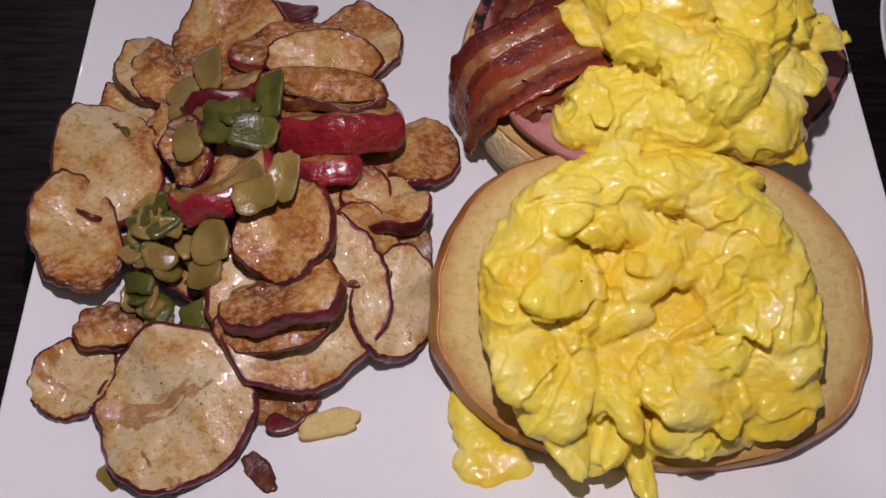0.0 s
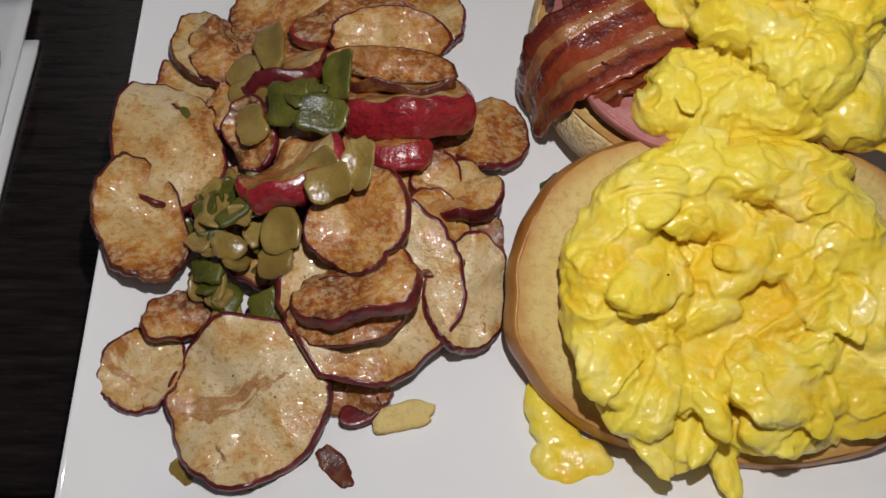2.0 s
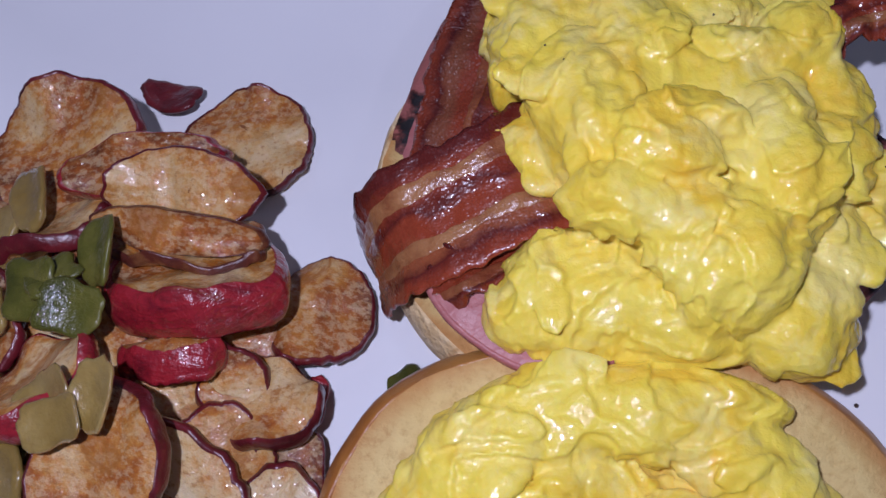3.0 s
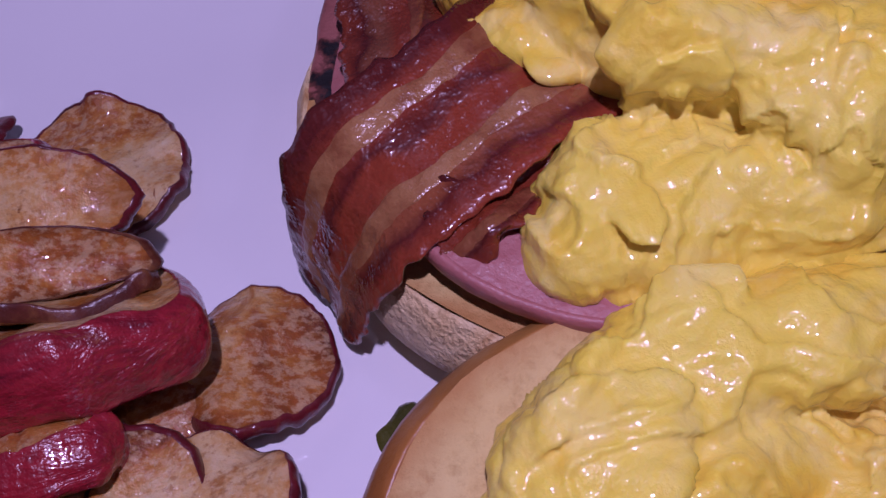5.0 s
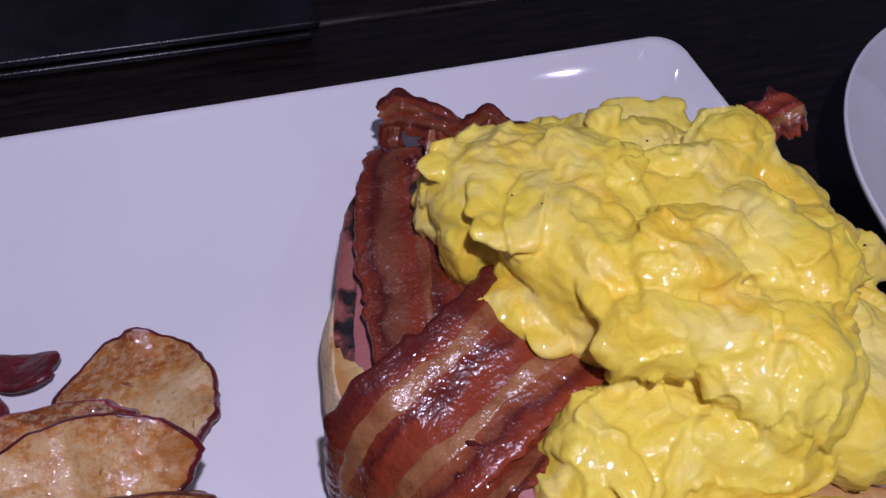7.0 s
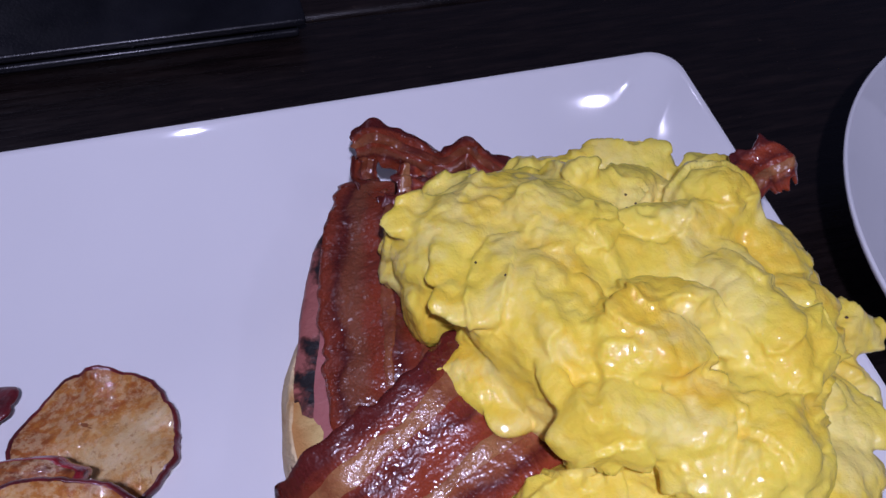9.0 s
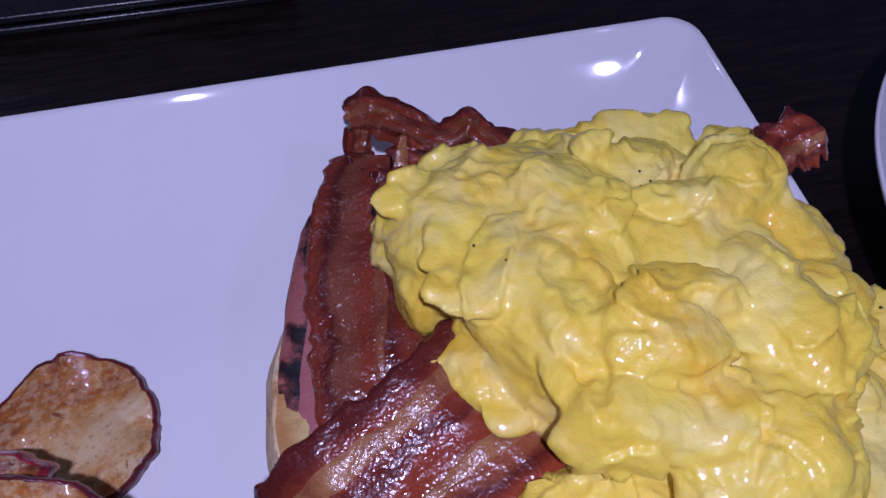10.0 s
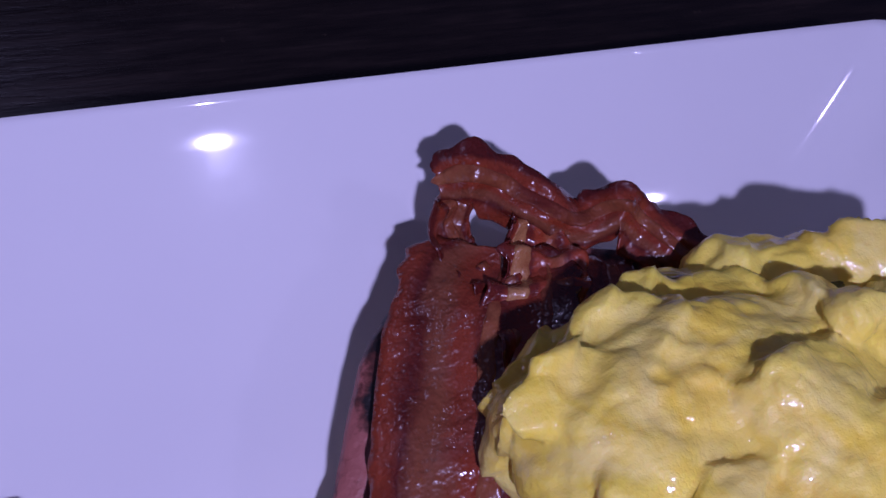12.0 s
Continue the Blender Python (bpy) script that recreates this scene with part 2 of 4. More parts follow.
pepper = Mat("cooked_green_pepper", 0.3, Coat_Weight=0.9, Coat_Roughness=0.06, Specular_IOR_Level=0.3).vary()
pepper.colour(pepper.ramp(pepper.noise(90, 4), (0.3, (0.040, 0.044, 0.006)), (0.55, (0.098, 0.096, 0.012)), (0.78, (0.18, 0.155, 0.032))))
pepper.bump(pepper.mix(0.5, pepper.noise(200, 5, 0.65), pepper.noise(800, 3)), 0.0008, 0.6).soft(0.1, (0.001, 0.001, 0.0003))
onion = Mat("cooked_onion", 0.22, Coat_Weight=0.9, Coat_Roughness=0.08, Transmission_Weight=0.25, IOR=1.36).vary()
onion.colour(onion.ramp(onion.noise(80, 4), (0.3, (0.22, 0.140, 0.030)), (0.52, (0.32, 0.215, 0.052)), (0.72, (0.43, 0.31, 0.095))))
onion.bump(onion.mix(0.5, onion.noise(190, 5, 0.65), onion.noise(700, 3)), 0.0009, 0.6).soft(0.15, (0.002, 0.0015, 0.0006))


tissue = Mat("white_tissue_paper", 0.85)
tissue.colour(tissue.ramp(tissue.noise(60, 4), (0.3, (0.74, 0.75, 0.77)), (0.7, (0.80, 0.80, 0.81)))).bump(tissue.mix(0.5, tissue.noise(400, 4), tissue.noise(1500, 2)), 0.0004, 0.5)
glass = Mat("clear_glass", 0.03, Transmission_Weight=1.0, IOR=1.48)
glass.colour((0.96, 0.97, 0.97))
jam = Mat("dark_red_jam", 0.12, Coat_Weight=0.4, Coat_Roughness=0.05)
jam.colour(jam.ramp(jam.noise(150, 4), (0.35, (0.010, 0.003, 0.004)), (0.7, (0.10, 0.004, 0.007)))).bump(jam.noise(180, 4), 0.0012, 0.7)
black_cover = Mat("black_folder_cover", 0.3)
black_cover.colour(black_cover.ramp(black_cover.noise(40, 5), (0.35, (0.006, 0.006, 0.008)), (0.7, (0.014, 0.014, 0.018))))
black_cover.gloss(black_cover.ramp(black_cover.noise(90, 5), (0.35, 0.24), (0.7, 0.42))).bump(black_cover.noise(900, 3), 0.0002, 0.4)


# ---- mesh helpers ----
def mesh_of(name, verts, faces, material, uvs=None, smooth=True):
    me = bpy.data.meshes.new(name)
    me.from_pydata([tuple(v) for v in verts], [], faces)
    me.materials.append(material.m)
    if uvs is not None:
        layer = me.uv_layers.new(name="UVMap")
        for loop in me.loops:
            layer.data[loop.index].uv = uvs[loop.vertex_index]
    if smooth:
        me.polygons.foreach_set("use_smooth", [True] * len(me.polygons))
    me.update()
    return me


def part(name, me, parent, label=""):
    ob = new(name, me)
    ob.parent = parent
    return tagged(ob, label)


def thing(name, label, category, m=Matrix(), group="", me=None):
    ob = new(name, me)
    ob.matrix_basis = m
    return tagged(ob, label, category, group)


def tilted(x, y, z, yaw, tilt, toward):
    """A pose whose up-axis leans by tilt degrees to the compass way toward (0: +x, 90: +y), spun by yaw about itself."""
    a = radians(toward)
    lean = Matrix.Rotation(radians(tilt), 4, Vector((-math.sin(a), math.cos(a), 0)))
    return Matrix.Translation((x, y, z)) @ lean @ Matrix.Rotation(radians(yaw), 4, "Z")


def wobble(p, scale, seed):
    return noise.noise(Vector(p) * scale + Vector((seed * 7.31, seed * 3.17, seed * 1.93)))


# ---- table, room ----
def rounded_slab(name, x0, x1, y0, y1, z0, z1, r, material):
    """A board with rounded upper edges."""
    bm = bmesh.new()
    bmesh.ops.create_cube(bm, size=1, matrix=Matrix.LocRotScale(((x0 + x1) / 2, (y0 + y1) / 2, (z0 + z1) / 2), None, (x1 - x0, y1 - y0, z1 - z0)))
    bmesh.ops.bevel(bm, geom=bm.edges[:], offset=r, segments=4, affect="EDGES", profile=0.5)
    me = bpy.data.meshes.new(name)
    bm.to_mesh(me)
    bm.free()
    me.materials.append(material.m)
    me.polygons.foreach_set("use_smooth", [True] * len(me.polygons))
    return me


TABLE = -0.011
table = thing("dining_table", "dark stained wooden table of wide glossy planks", "table")
for y0, y1 in ((-0.40, -0.2455), (-0.245, 0.0545), (0.055, 0.3545), (0.355, 0.60)):
    part("plank", rounded_slab("plank", -0.55, 0.65, y0, y1, TABLE - 0.03, TABLE, 0.0035, wood), table)
for x in (-0.49, 0.59):
    for y in (-0.34, 0.54):
        part("leg", rounded_slab("leg", x - 0.035, x + 0.035, y - 0.035, y + 0.035, -0.76, TABLE - 0.03, 0.004, wood), table)


def wall_box(name, x0, x1, y0, y1, z0, z1):
    tagged(new(name, rounded_slab(name, x0, x1, y0, y1, z0, z1, 0.002, plaster)), "plain dark floor under the table", "floor", kind="structure")


wall_box("floor", -0.75, 0.85, -0.60, 0.80, -0.80, -0.76)


# ---- plates ----
def dish(name, half_x, half_y, profile, corner, steps=160):
    """A glazed dish: rings of a rounded square (or circle, corner=None) follow a profile of (share of the half width, height)."""
    verts, faces = [], []
    def ring_point(a, s):
        c, n = math.cos(a), math.sin(a)
        if corner is None:
            return half_x * c * s, half_y * n * s
        # straight sides joined by quarter circles
        e = (half_x * s - corner, half_y * s - corner)
        k = min(half_x * s / max(abs(c), 1e-6), half_y * s / max(abs(n), 1e-6))
        x, y = abs(c) * k, abs(n) * k
        if x > e[0] and y > e[1]:
            b = c and (abs(c) * e[0] + abs(n) * e[1])
            k = b + math.sqrt(max(b * b - e[0] ** 2 - e[1] ** 2 + corner ** 2, 0))
            x, y = abs(c) * k, abs(n) * k
        return math.copysign(x, c), math.copysign(y, n)
    for s, z in profile:
        for i in range(steps):
            x, y = ring_point(2 * math.pi * i / steps, s)
            verts.append((x, y, z))
    for r in range(len(profile) - 1):
        for i in range(steps):
            j = (i + 1) % steps
            faces.append((r * steps + i, r * steps + j, (r + 1) * steps + j, (r + 1) * steps + i))
    verts.append((0, 0, profile[0][1]))
    faces += [(len(verts) - 1, (i + 1) % steps, i) for i in range(steps)]
    verts.append((0, 0, profile[-1][1]))
    last = (len(profile) - 1) * steps
    faces += [(len(verts) - 1, last + i, last + (i + 1) % steps) for i in range(steps)]
    return mesh_of(name, verts, faces, ceramic)


TOP = [(0.30, 0.003), (0.58, 0.003), (0.66, 0.0036), (0.74, 0.0056), (0.82, 0.0090), (0.89, 0.0134), (0.94, 0.0172), (0.972, 0.0198), (0.987, 0.0214), (0.996, 0.0224), (1.0, 0.0217),
       (0.996, 0.0203), (0.97, 0.0165), (0.90, 0.0095), (0.80, 0.0015), (0.66, -0.0050), (0.60, -0.0065), (0.58, -0.0109), (0.55, -0.0109), (0.53, -0.006), (0.3, -0.006)]
thing("square_plate", "large square white glazed plate with upturned rim on dark table", "plate",
      pose(0.0335, 0.1589, 0, 0, 0, 0.5), me=dish("square_plate", 0.1266, 0.1256, TOP, 0.0085, 640))
ROUND = [(0.3, 0.001), (0.52, 0.001), (0.62, 0.003), (0.74, 0.010), (0.86, 0.018), (0.95, 0.0245), (0.985, 0.0272), (0.996, 0.028), (1.0, 0.0272),
         (0.992, 0.0255), (0.90, 0.0165), (0.75, 0.005), (0.56, -0.0065), (0.54, -0.0109), (0.50, -0.0109), (0.48, -0.006), (0.3, -0.006)]
thing("round_bowl", "shallow round white glazed bowl beside the plate", "bowl",
      Matrix.Translation((0.2545, 0.1895, 0)), me=dish("round_bowl", 0.0855, 0.0855, ROUND, None, 200))


# ---- other things on the table ----
def paper_sheet(name, x0, x1, y0, y1, z, thick, seed):
    """A soft paper sheet that does not lie quite flat."""
    nx, ny, verts, faces = 28, 36, [], []
    for side in (1, 0):
        for j in range(ny + 1):
            for i in range(nx + 1):
                x, y = x0 + (x1 - x0) * i / nx, y0 + (y1 - y0) * j / ny
                h = 0.0007 * (1 + wobble((x, y, 0), 28, seed)) + 0.0002 * wobble((x, y, 0), 160, seed)
                verts.append((x + 0.0012 * wobble((0, y, 1), 20, seed), y + 0.0010 * wobble((x, 0, 2), 20, seed), z + h * side + thick * side))
    row, half = nx + 1, (nx + 1) * (ny + 1)
    for j in range(ny):
        for i in range(nx):
            a = j * row + i
            faces += [(a, a + 1, a + row + 1, a + row), (half + a, half + a + row, half + a + row + 1, half + a + 1)]
    rim = list(range(row)) + [j * row + nx for j in range(1, ny + 1)] + [ny * row + i for i in range(nx - 1, -1, -1)] + [j * row for j in range(ny - 1, 0, -1)]
    faces += [(b, a, half + a, half + b) for a, b in zip(rim, rim[1:] + rim[:1])]
    return mesh_of(name, verts, faces, tissue)


napkin = thing("paper_napkin", "folded white paper napkin lying on the dark table", "napkin")
part("fold", paper_sheet("fold", -0.300, -0.1430, 0.020, 0.2150, TABLE, 0.0012, 3), napkin)
part("fold", paper_sheet("fold", -0.300, -0.1475, 0.012, 0.2330, TABLE + 0.0028, 0.0012, 6), napkin)


def turned(name, profile, material, steps=72):
    """A body turned from a profile of (radius, height)."""
    verts = [(r * math.cos(2 * math.pi * k / steps), r * math.sin(2 * math.pi * k / steps), z) for r, z in profile for k in range(steps)]
    faces = [(r * steps + k, r * steps + (k + 1) % steps, (r + 1) * steps + (k + 1) % steps, (r + 1) * steps + k) for r in range(len(profile) - 1) for k in range(steps)]
    return mesh_of(name, verts, faces, material)


dip = thing("sauce_cup", "low glass cup of dark red jam standing on the napkin", "cup", Matrix.Translation((-0.1725, 0.1980, TABLE + 0.0066)))
part("glass", turned("glass", [(0.0, 0.0), (0.0205, 0.0), (0.0225, 0.0015), (0.0255, 0.0140), (0.0270, 0.0190), (0.0268, 0.0198), (0.0258, 0.0192), (0.0240, 0.0140), (0.0212, 0.0032), (0.0195, 0.0022), (0.0, 0.0022)], glass), dip, "clear glass wall with bright rim")
part("jam", turned("jam", [(0.0, 0.0026), (0.0190, 0.0026), (0.0208, 0.0036), (0.0234, 0.0138), (0.0228, 0.0146), (0.0150, 0.0150), (0.0060, 0.0156), (0.0, 0.0154)], jam), dip, "glossy dark red jam")
folder = thing("menu_folder", "flat black glossy folder lying on the table behind the plate", "folder")
part("cover", rounded_slab("cover", -0.30, 0.066, 0.3440, 0.570, TABLE + 0.006, TABLE + 0.0090, 0.0012, black_cover), folder)
part("cover", rounded_slab("cover", -0.30, 0.064, 0.3460, 0.570, TABLE + 0.0001, TABLE + 0.0030, 0.0012, black_cover), folder)
part("pages", rounded_slab("pages", -0.29, 0.060, 0.3500, 0.565, TABLE + 0.0031, TABLE + 0.0059, 0.0004, black_cover), folder)


# ---- bread ----
def bun_half(name, rx, ry, height, lip, seed, m, label, face_material, side_material, square=2.0):
    """The lower half of a bun: a domed crust below, a rough flat cut face above with a thin crust lip."""
    ob = thing(name, label, "bun", m)
    na = 96
    def rim(a):
        p = (math.cos(a), math.sin(a), 0.3)
        return (abs(p[0]) ** square + abs(p[1]) ** square) ** (-1 / square) * (1 + 0.06 * wobble(p, 1.2, seed) + 0.016 * wobble(p, 4, seed))
    rows = [(0.50, -height), (0.80, -height * 0.98), (0.92, -height * 0.84), (0.985, -height * 0.60), (1.0, -height * 0.40), (0.99, -height * 0.20), (0.972, -height * 0.09), (0.960, -height * 0.03), (0.950, lip - 0.0004), (0.935, -0.0016)]
    verts, faces = [], []
    for s, z in rows:
        for k in range(na):
            a = 2 * math.pi * k / na
            q = rim(a) * s * (1 + 0.010 * wobble((math.cos(a) * 3, math.sin(a) * 3, s * 4), 2.0, seed + 3))
            verts.append((rx * q * math.cos(a), ry * q * math.sin(a), z + 0.0016 * wobble((math.cos(a), math.sin(a), z * 40), 2.5, seed + 1) + 0.0005 * wobble((math.cos(a), math.sin(a), z * 90), 12, seed + 2)))
    for r in range(len(rows) - 1):
        for k in range(na):
            j = (k + 1) % na
            faces.append((r * na + k, r * na + j, (r + 1) * na + j, (r + 1) * na + k))
    verts.append((0, 0, -height))
    faces += [(len(verts) - 1, (k + 1) % na, k) for k in range(na)]
    part("crust", mesh_of("crust", verts, faces, side_material), ob)
    verts, faces, uvs, nr = [], [], [], 22
    for r in range(nr + 1):
        for k in range(na):
            a = 2 * math.pi * k / na
            q = rim(a) * (0.952 + 0.006 * wobble((math.cos(a) * 3, math.sin(a) * 3, 0), 3.0, seed + 4)) * r / nr
            x, y = rx * q * math.cos(a), ry * q * math.sin(a)
            uvs.append((k / na, r / nr))
            verts.append((x, y, 0.0009 * wobble((x, y, 0), 90, seed) + 0.0005 * wobble((x, y, 0), 320, seed)))
    for r in range(nr):
        for k in range(na):
            j = (k + 1) % na
            faces.append((r * na + k, r * na + j, (r + 1) * na + j, (r + 1) * na + k))
    part("cut_face", mesh_of("cut_face", verts, faces, face_material, uvs), ob, "porous toasted cut face")
    return ob


bun_half("bun_half", 0.0555, 0.0555, 0.0245, 0.0003, 3, pose(0.0860, 0.1925, 0.0280, -3, -1, 10), "toasted bun half under ham and bacon on white plate", crumb, pale_bread)
bun_half("bun_half", 0.0630, 0.0475, 0.0180, 0.0003, 8, pose(0.0860, 0.1062, 0.0240, 15, 0, -3), "toasted bun half under scrambled egg, leaning on the other half", crumb, crust, 2.4)


# ---- scrambled egg ----
class Curds:
    """Soft curds, heaped up as rounded folds and melted together into one body."""

    def __init__(self, seed, heart=(0.0, 0.0)):
        self.bm, self.seed, self.count, self.heart, self.heap, self.flat = bmesh.new(), seed, 0, heart, [], 0

    def fold(self, x, y, z, rx, ry, rz, yaw=0, pitch=0, roll=0, bend=0.0):
        self.count += 1
        if self.flat:
            rx, ry, rz, roll, pitch = rx * 1.12, ry * 1.25, rz * 0.72, roll + self.flat * (-1) ** self.count, pitch + 0.6 * self.flat * (-1) ** (self.count // 2)
            z += rz * 0.10
        self.heap.append((x, y, z, rx, ry, rz, yaw))
        k = self.seed + self.count * 0.37
        ball = bmesh.ops.create_icosphere(self.bm, subdivisions=4 if rx > 0.008 else 3, radius=1)["verts"]
        m = pose(x, y, z, pitch, roll, yaw)
        for v in ball:
            c = v.co.copy()
            q = 1 + 0.14 * wobble(c, 1.4, k) + 0.07 * wobble(c, 3.6, k)
            p = Vector((c.x * rx, c.y * ry, c.z * rz)) * q
            p.y += bend * (c.x * c.x - 0.3) * rx
            v.co = m @ p
        return self

    def top(self, x, y):
        """The heap's height over a point, or None beside it."""
        best = None
        for cx, cy, cz, rx, ry, rz, yaw in self.heap:
            a = radians(yaw)
            u, v = (x - cx) * math.cos(a) + (y - cy) * math.sin(a), (y - cy) * math.cos(a) - (x - cx) * math.sin(a)
            d = (u / rx) ** 2 + (v / ry) ** 2
            if d < 0.8:
                best = max(best or 0, cz + rz * math.sqrt(1 - d))
        return best

    def ruffle(self, number, x0, x1, y0, y1):
        """Small torn curds laid along the flow of the folds."""
        rng, spots = random.Random(self.seed), []
        while len(spots) < number:
            x, y = rng.uniform(x0, x1), rng.uniform(y0, y1)
            z = self.top(x, y)
            if z is None:
                continue
            flow = math.degrees(math.atan2(y - self.heart[1], x - self.heart[0])) + 90
            spots.append((x, y, z - rng.uniform(0.0004, 0.0010), rng.uniform(0.0050, 0.0100), rng.uniform(0.0032, 0.0055), rng.uniform(0.0014, 0.0020),
                          flow + rng.gauss(0, 30), rng.gauss(0, 8), rng.gauss(0, 8), rng.uniform(-0.25, 0.25)))
        for spot in spots:
            self.fold(*spot)
        return self

    def melt(self, name, voxel, rounds, ripple):
        me = bpy.data.meshes.new(name)
        self.bm.to_mesh(me)
        self.bm.free()
        raw = new(name, me)
        mod = raw.modifiers.new("melt", "REMESH")
        mod.mode, mod.voxel_size = "VOXEL", voxel
        mod = raw.modifiers.new("ease", "SMOOTH")
        mod.factor, mod.iterations = 0.5, rounds
        bpy.context.view_layer.update()
        done = bpy.data.meshes.new_from_object(raw.evaluated_get(bpy.context.evaluated_depsgraph_get()))
        bpy.data.objects.remove(raw)
        count = len(done.vertices)
        co, no = np.empty(count * 3, np.float32), np.empty(count * 3, np.float32)
        done.vertices.foreach_get("co", co)
        done.vertices.foreach_get("normal", no)
        co, no = co.reshape(-1, 3), no.reshape(-1, 3)
        lift = np.empty(count, np.float32)
        cx, cy = self.heart
        for i, c in enumerate(co):
            p = Vector(c)
            w = p + Vector((wobble(p, 45, 1), wobble(p, 45, 2), wobble(p, 45, 3))) * 0.009
            w += Vector((wobble(p, 150, 4), wobble(p, 150, 5), wobble(p, 150, 6))) * 0.0020 + Vector((wobble(p, 330, 7), wobble(p, 330, 8), wobble(p, 330, 9))) * 0.0010
            r, a = math.hypot(w.x - cx, w.y - cy), math.atan2(w.y - cy, w.x - cx)
            q = Vector((r * 80, 2.2 * math.cos(a) + r * 14, 2.2 * math.sin(a) + w.z * 45))
            field = 2.0 * min(1.0, r / 0.02) * noise.noise(q * 0.75 + Vector((self.seed, 0, 0))) + 1.2 * wobble(w, 40, self.seed + 3)
            lap = field - math.floor(field)
            lap = lap / 0.90 if lap < 0.90 else (1 - lap) / 0.10
            lump = abs(wobble(w, 95, self.seed + 2))
            curd = abs(wobble(w, 200, self.seed + 4))
            grain = abs(wobble(w, 420, self.seed + 8))
            lift[i] = ripple * (1.05 * lap ** 1.6 + 0.30 * min(1.0, 3.0 * lump) ** 0.8 + 0.30 * min(1.0, 2.6 * curd) + 0.12 * min(1.0, 2.6 * grain) - 0.9 + 0.4 * wobble(p, 60, self.seed + 6)) + 0.00010 * wobble(p, 620, self.seed + 9)
        co += no * lift[:, None]
        done.vertices.foreach_set("co", co.ravel())
        done.materials.clear()
        done.materials.append(egg.m)
        done.polygons.foreach_set("use_smooth", [True] * len(done.polygons))
        done.update()
        return done


def front(y):
    """The height of the front bun's cut face."""
    return 0.0240 + 0.265 * (y - 0.1070)


c = Curds(11, (0.083, 0.101))
# broad skirt of egg that covers the face
c.fold(0.0835, 0.1047, front(0.1047) + 0.001, 0.044, 0.039, 0.0055, 0, 15)
# the rolled outer ring, from the near left round the far side to the right
for k in range(15):
    a = radians(196 - k * 14.5)
    x, y = 0.0830 + 0.0370 * math.cos(a), 0.1035 + 0.0335 * math.sin(a)
    c.fold(x, y, front(y) + 0.0056 + 0.0008 * (k % 3), 0.0130, 0.0108 - 0.0012 * (k % 2), 0.0070, math.degrees(a) + 90 + 9 * (-1) ** k, 10)
c.fold(0.0578, 0.1344, front(0.1344) + 0.0055, 0.0130, 0.0050, 0.0075, 38, 10)
c.fold(0.0768, 0.1409, front(0.1409) + 0.0045, 0.0180, 0.0045, 0.0070, 8, 10)
c.fold(0.1034, 0.1400, front(0.1400) + 0.0045, 0.0150, 0.0045, 0.0070, -14, 10)
# inner folds, thin and lapped over one another
c.flat = 17
c.fold(0.0597, 0.1103, front(0.1103) + 0.0068, 0.0170, 0.0078, 0.0075, 66, 0, 0, 0.35)
c.fold(0.0664, 0.1028, front(0.1028) + 0.0058, 0.0120, 0.0036, 0.0068, 78, 0, 0, 0.2)
c.fold(0.0816, 0.1223, front(0.1223) + 0.0055, 0.0180, 0.0050, 0.0068, 4, 8, 0, -0.2)
c.fold(0.0825, 0.1116, front(0.1116) + 0.0062, 0.0145, 0.0068, 0.0072, 34, 0, 0, 0.25)
c.fold(0.0968, 0.1140, front(0.1140) + 0.0055, 0.0100, 0.0045, 0.0066, 58, 0, 0, 0.3)
c.fold(0.1034, 0.1196, front(0.1196) + 0.0060, 0.0160, 0.0075, 0.0072, -22, 0, 0, 0.3)
c.fold(0.1072, 0.1047, front(0.1047) + 0.0055, 0.0190, 0.0066, 0.0075, -50, 0, 0, 0.3)
c.fold(0.1186, 0.0954, front(0.0954) + 0.0040, 0.0095, 0.0140, 0.0068, 8)
c.fold(0.1224, 0.0879, front(0.0879) + 0.0035, 0.0075, 0.0085, 0.0060, -20)
c.fold(0.1129, 0.0824, front(0.0824) + 0.0052, 0.0130, 0.0125, 0.0072, 30)
c.fold(0.0949, 0.0814, front(0.0814) + 0.0062, 0.0170, 0.0120, 0.0085, 12, 0, 0, -0.2)
c.fold(0.1015, 0.0879, front(0.0879) + 0.0066, 0.0120, 0.0045, 0.0075, 52, 0, 0, 0.4)
c.fold(0.0863, 0.0861, front(0.0861) + 0.0058, 0.0110, 0.0045, 0.0075, 24, 0, 0, -0.4)
c.fold(0.0892, 0.0963, front(0.0963) + 0.0040, 0.0150, 0.0055, 0.0058, 6, 0, 0, 0.3)
c.fold(0.0958, 0.0944, front(0.0944) + 0.0056, 0.0060, 0.0026, 0.0055, 4)
c.fold(0.0759, 0.0982, front(0.0982) + 0.0055, 0.0085, 0.0042, 0.0062, 18, 0, 0, -0.3)
c.fold(0.0987, 0.0721, front(0.0721) + 0.0042, 0.0170, 0.0070, 0.0068, 12)
c.fold(0.0882, 0.0693, front(0.0693) + 0.0040, 0.0090, 0.0055, 0.0066, -15)
c.fold(0.0512, 0.0907, front(0.0907) + 0.0062, 0.0110, 0.0140, 0.0080, -20)
c.fold(0.0559, 0.0805, front(0.0805) + 0.0058, 0.0095, 0.0130, 0.0078, 8)
c.fold(0.0597, 0.0712, front(0.0712) + 0.0050, 0.0070, 0.0100, 0.0066, 18)
c.fold(0.0645, 0.0870, front(0.0870) + 0.0052, 0.0042, 0.0130, 0.0068, 14)
c.fold(0.0721, 0.0842, front(0.0842) + 0.0040, 0.0055, 0.0150, 0.0060, 14)
c.fold(0.0759, 0.0721, front(0.0721) + 0.0036, 0.0040, 0.0120, 0.0046, -24)
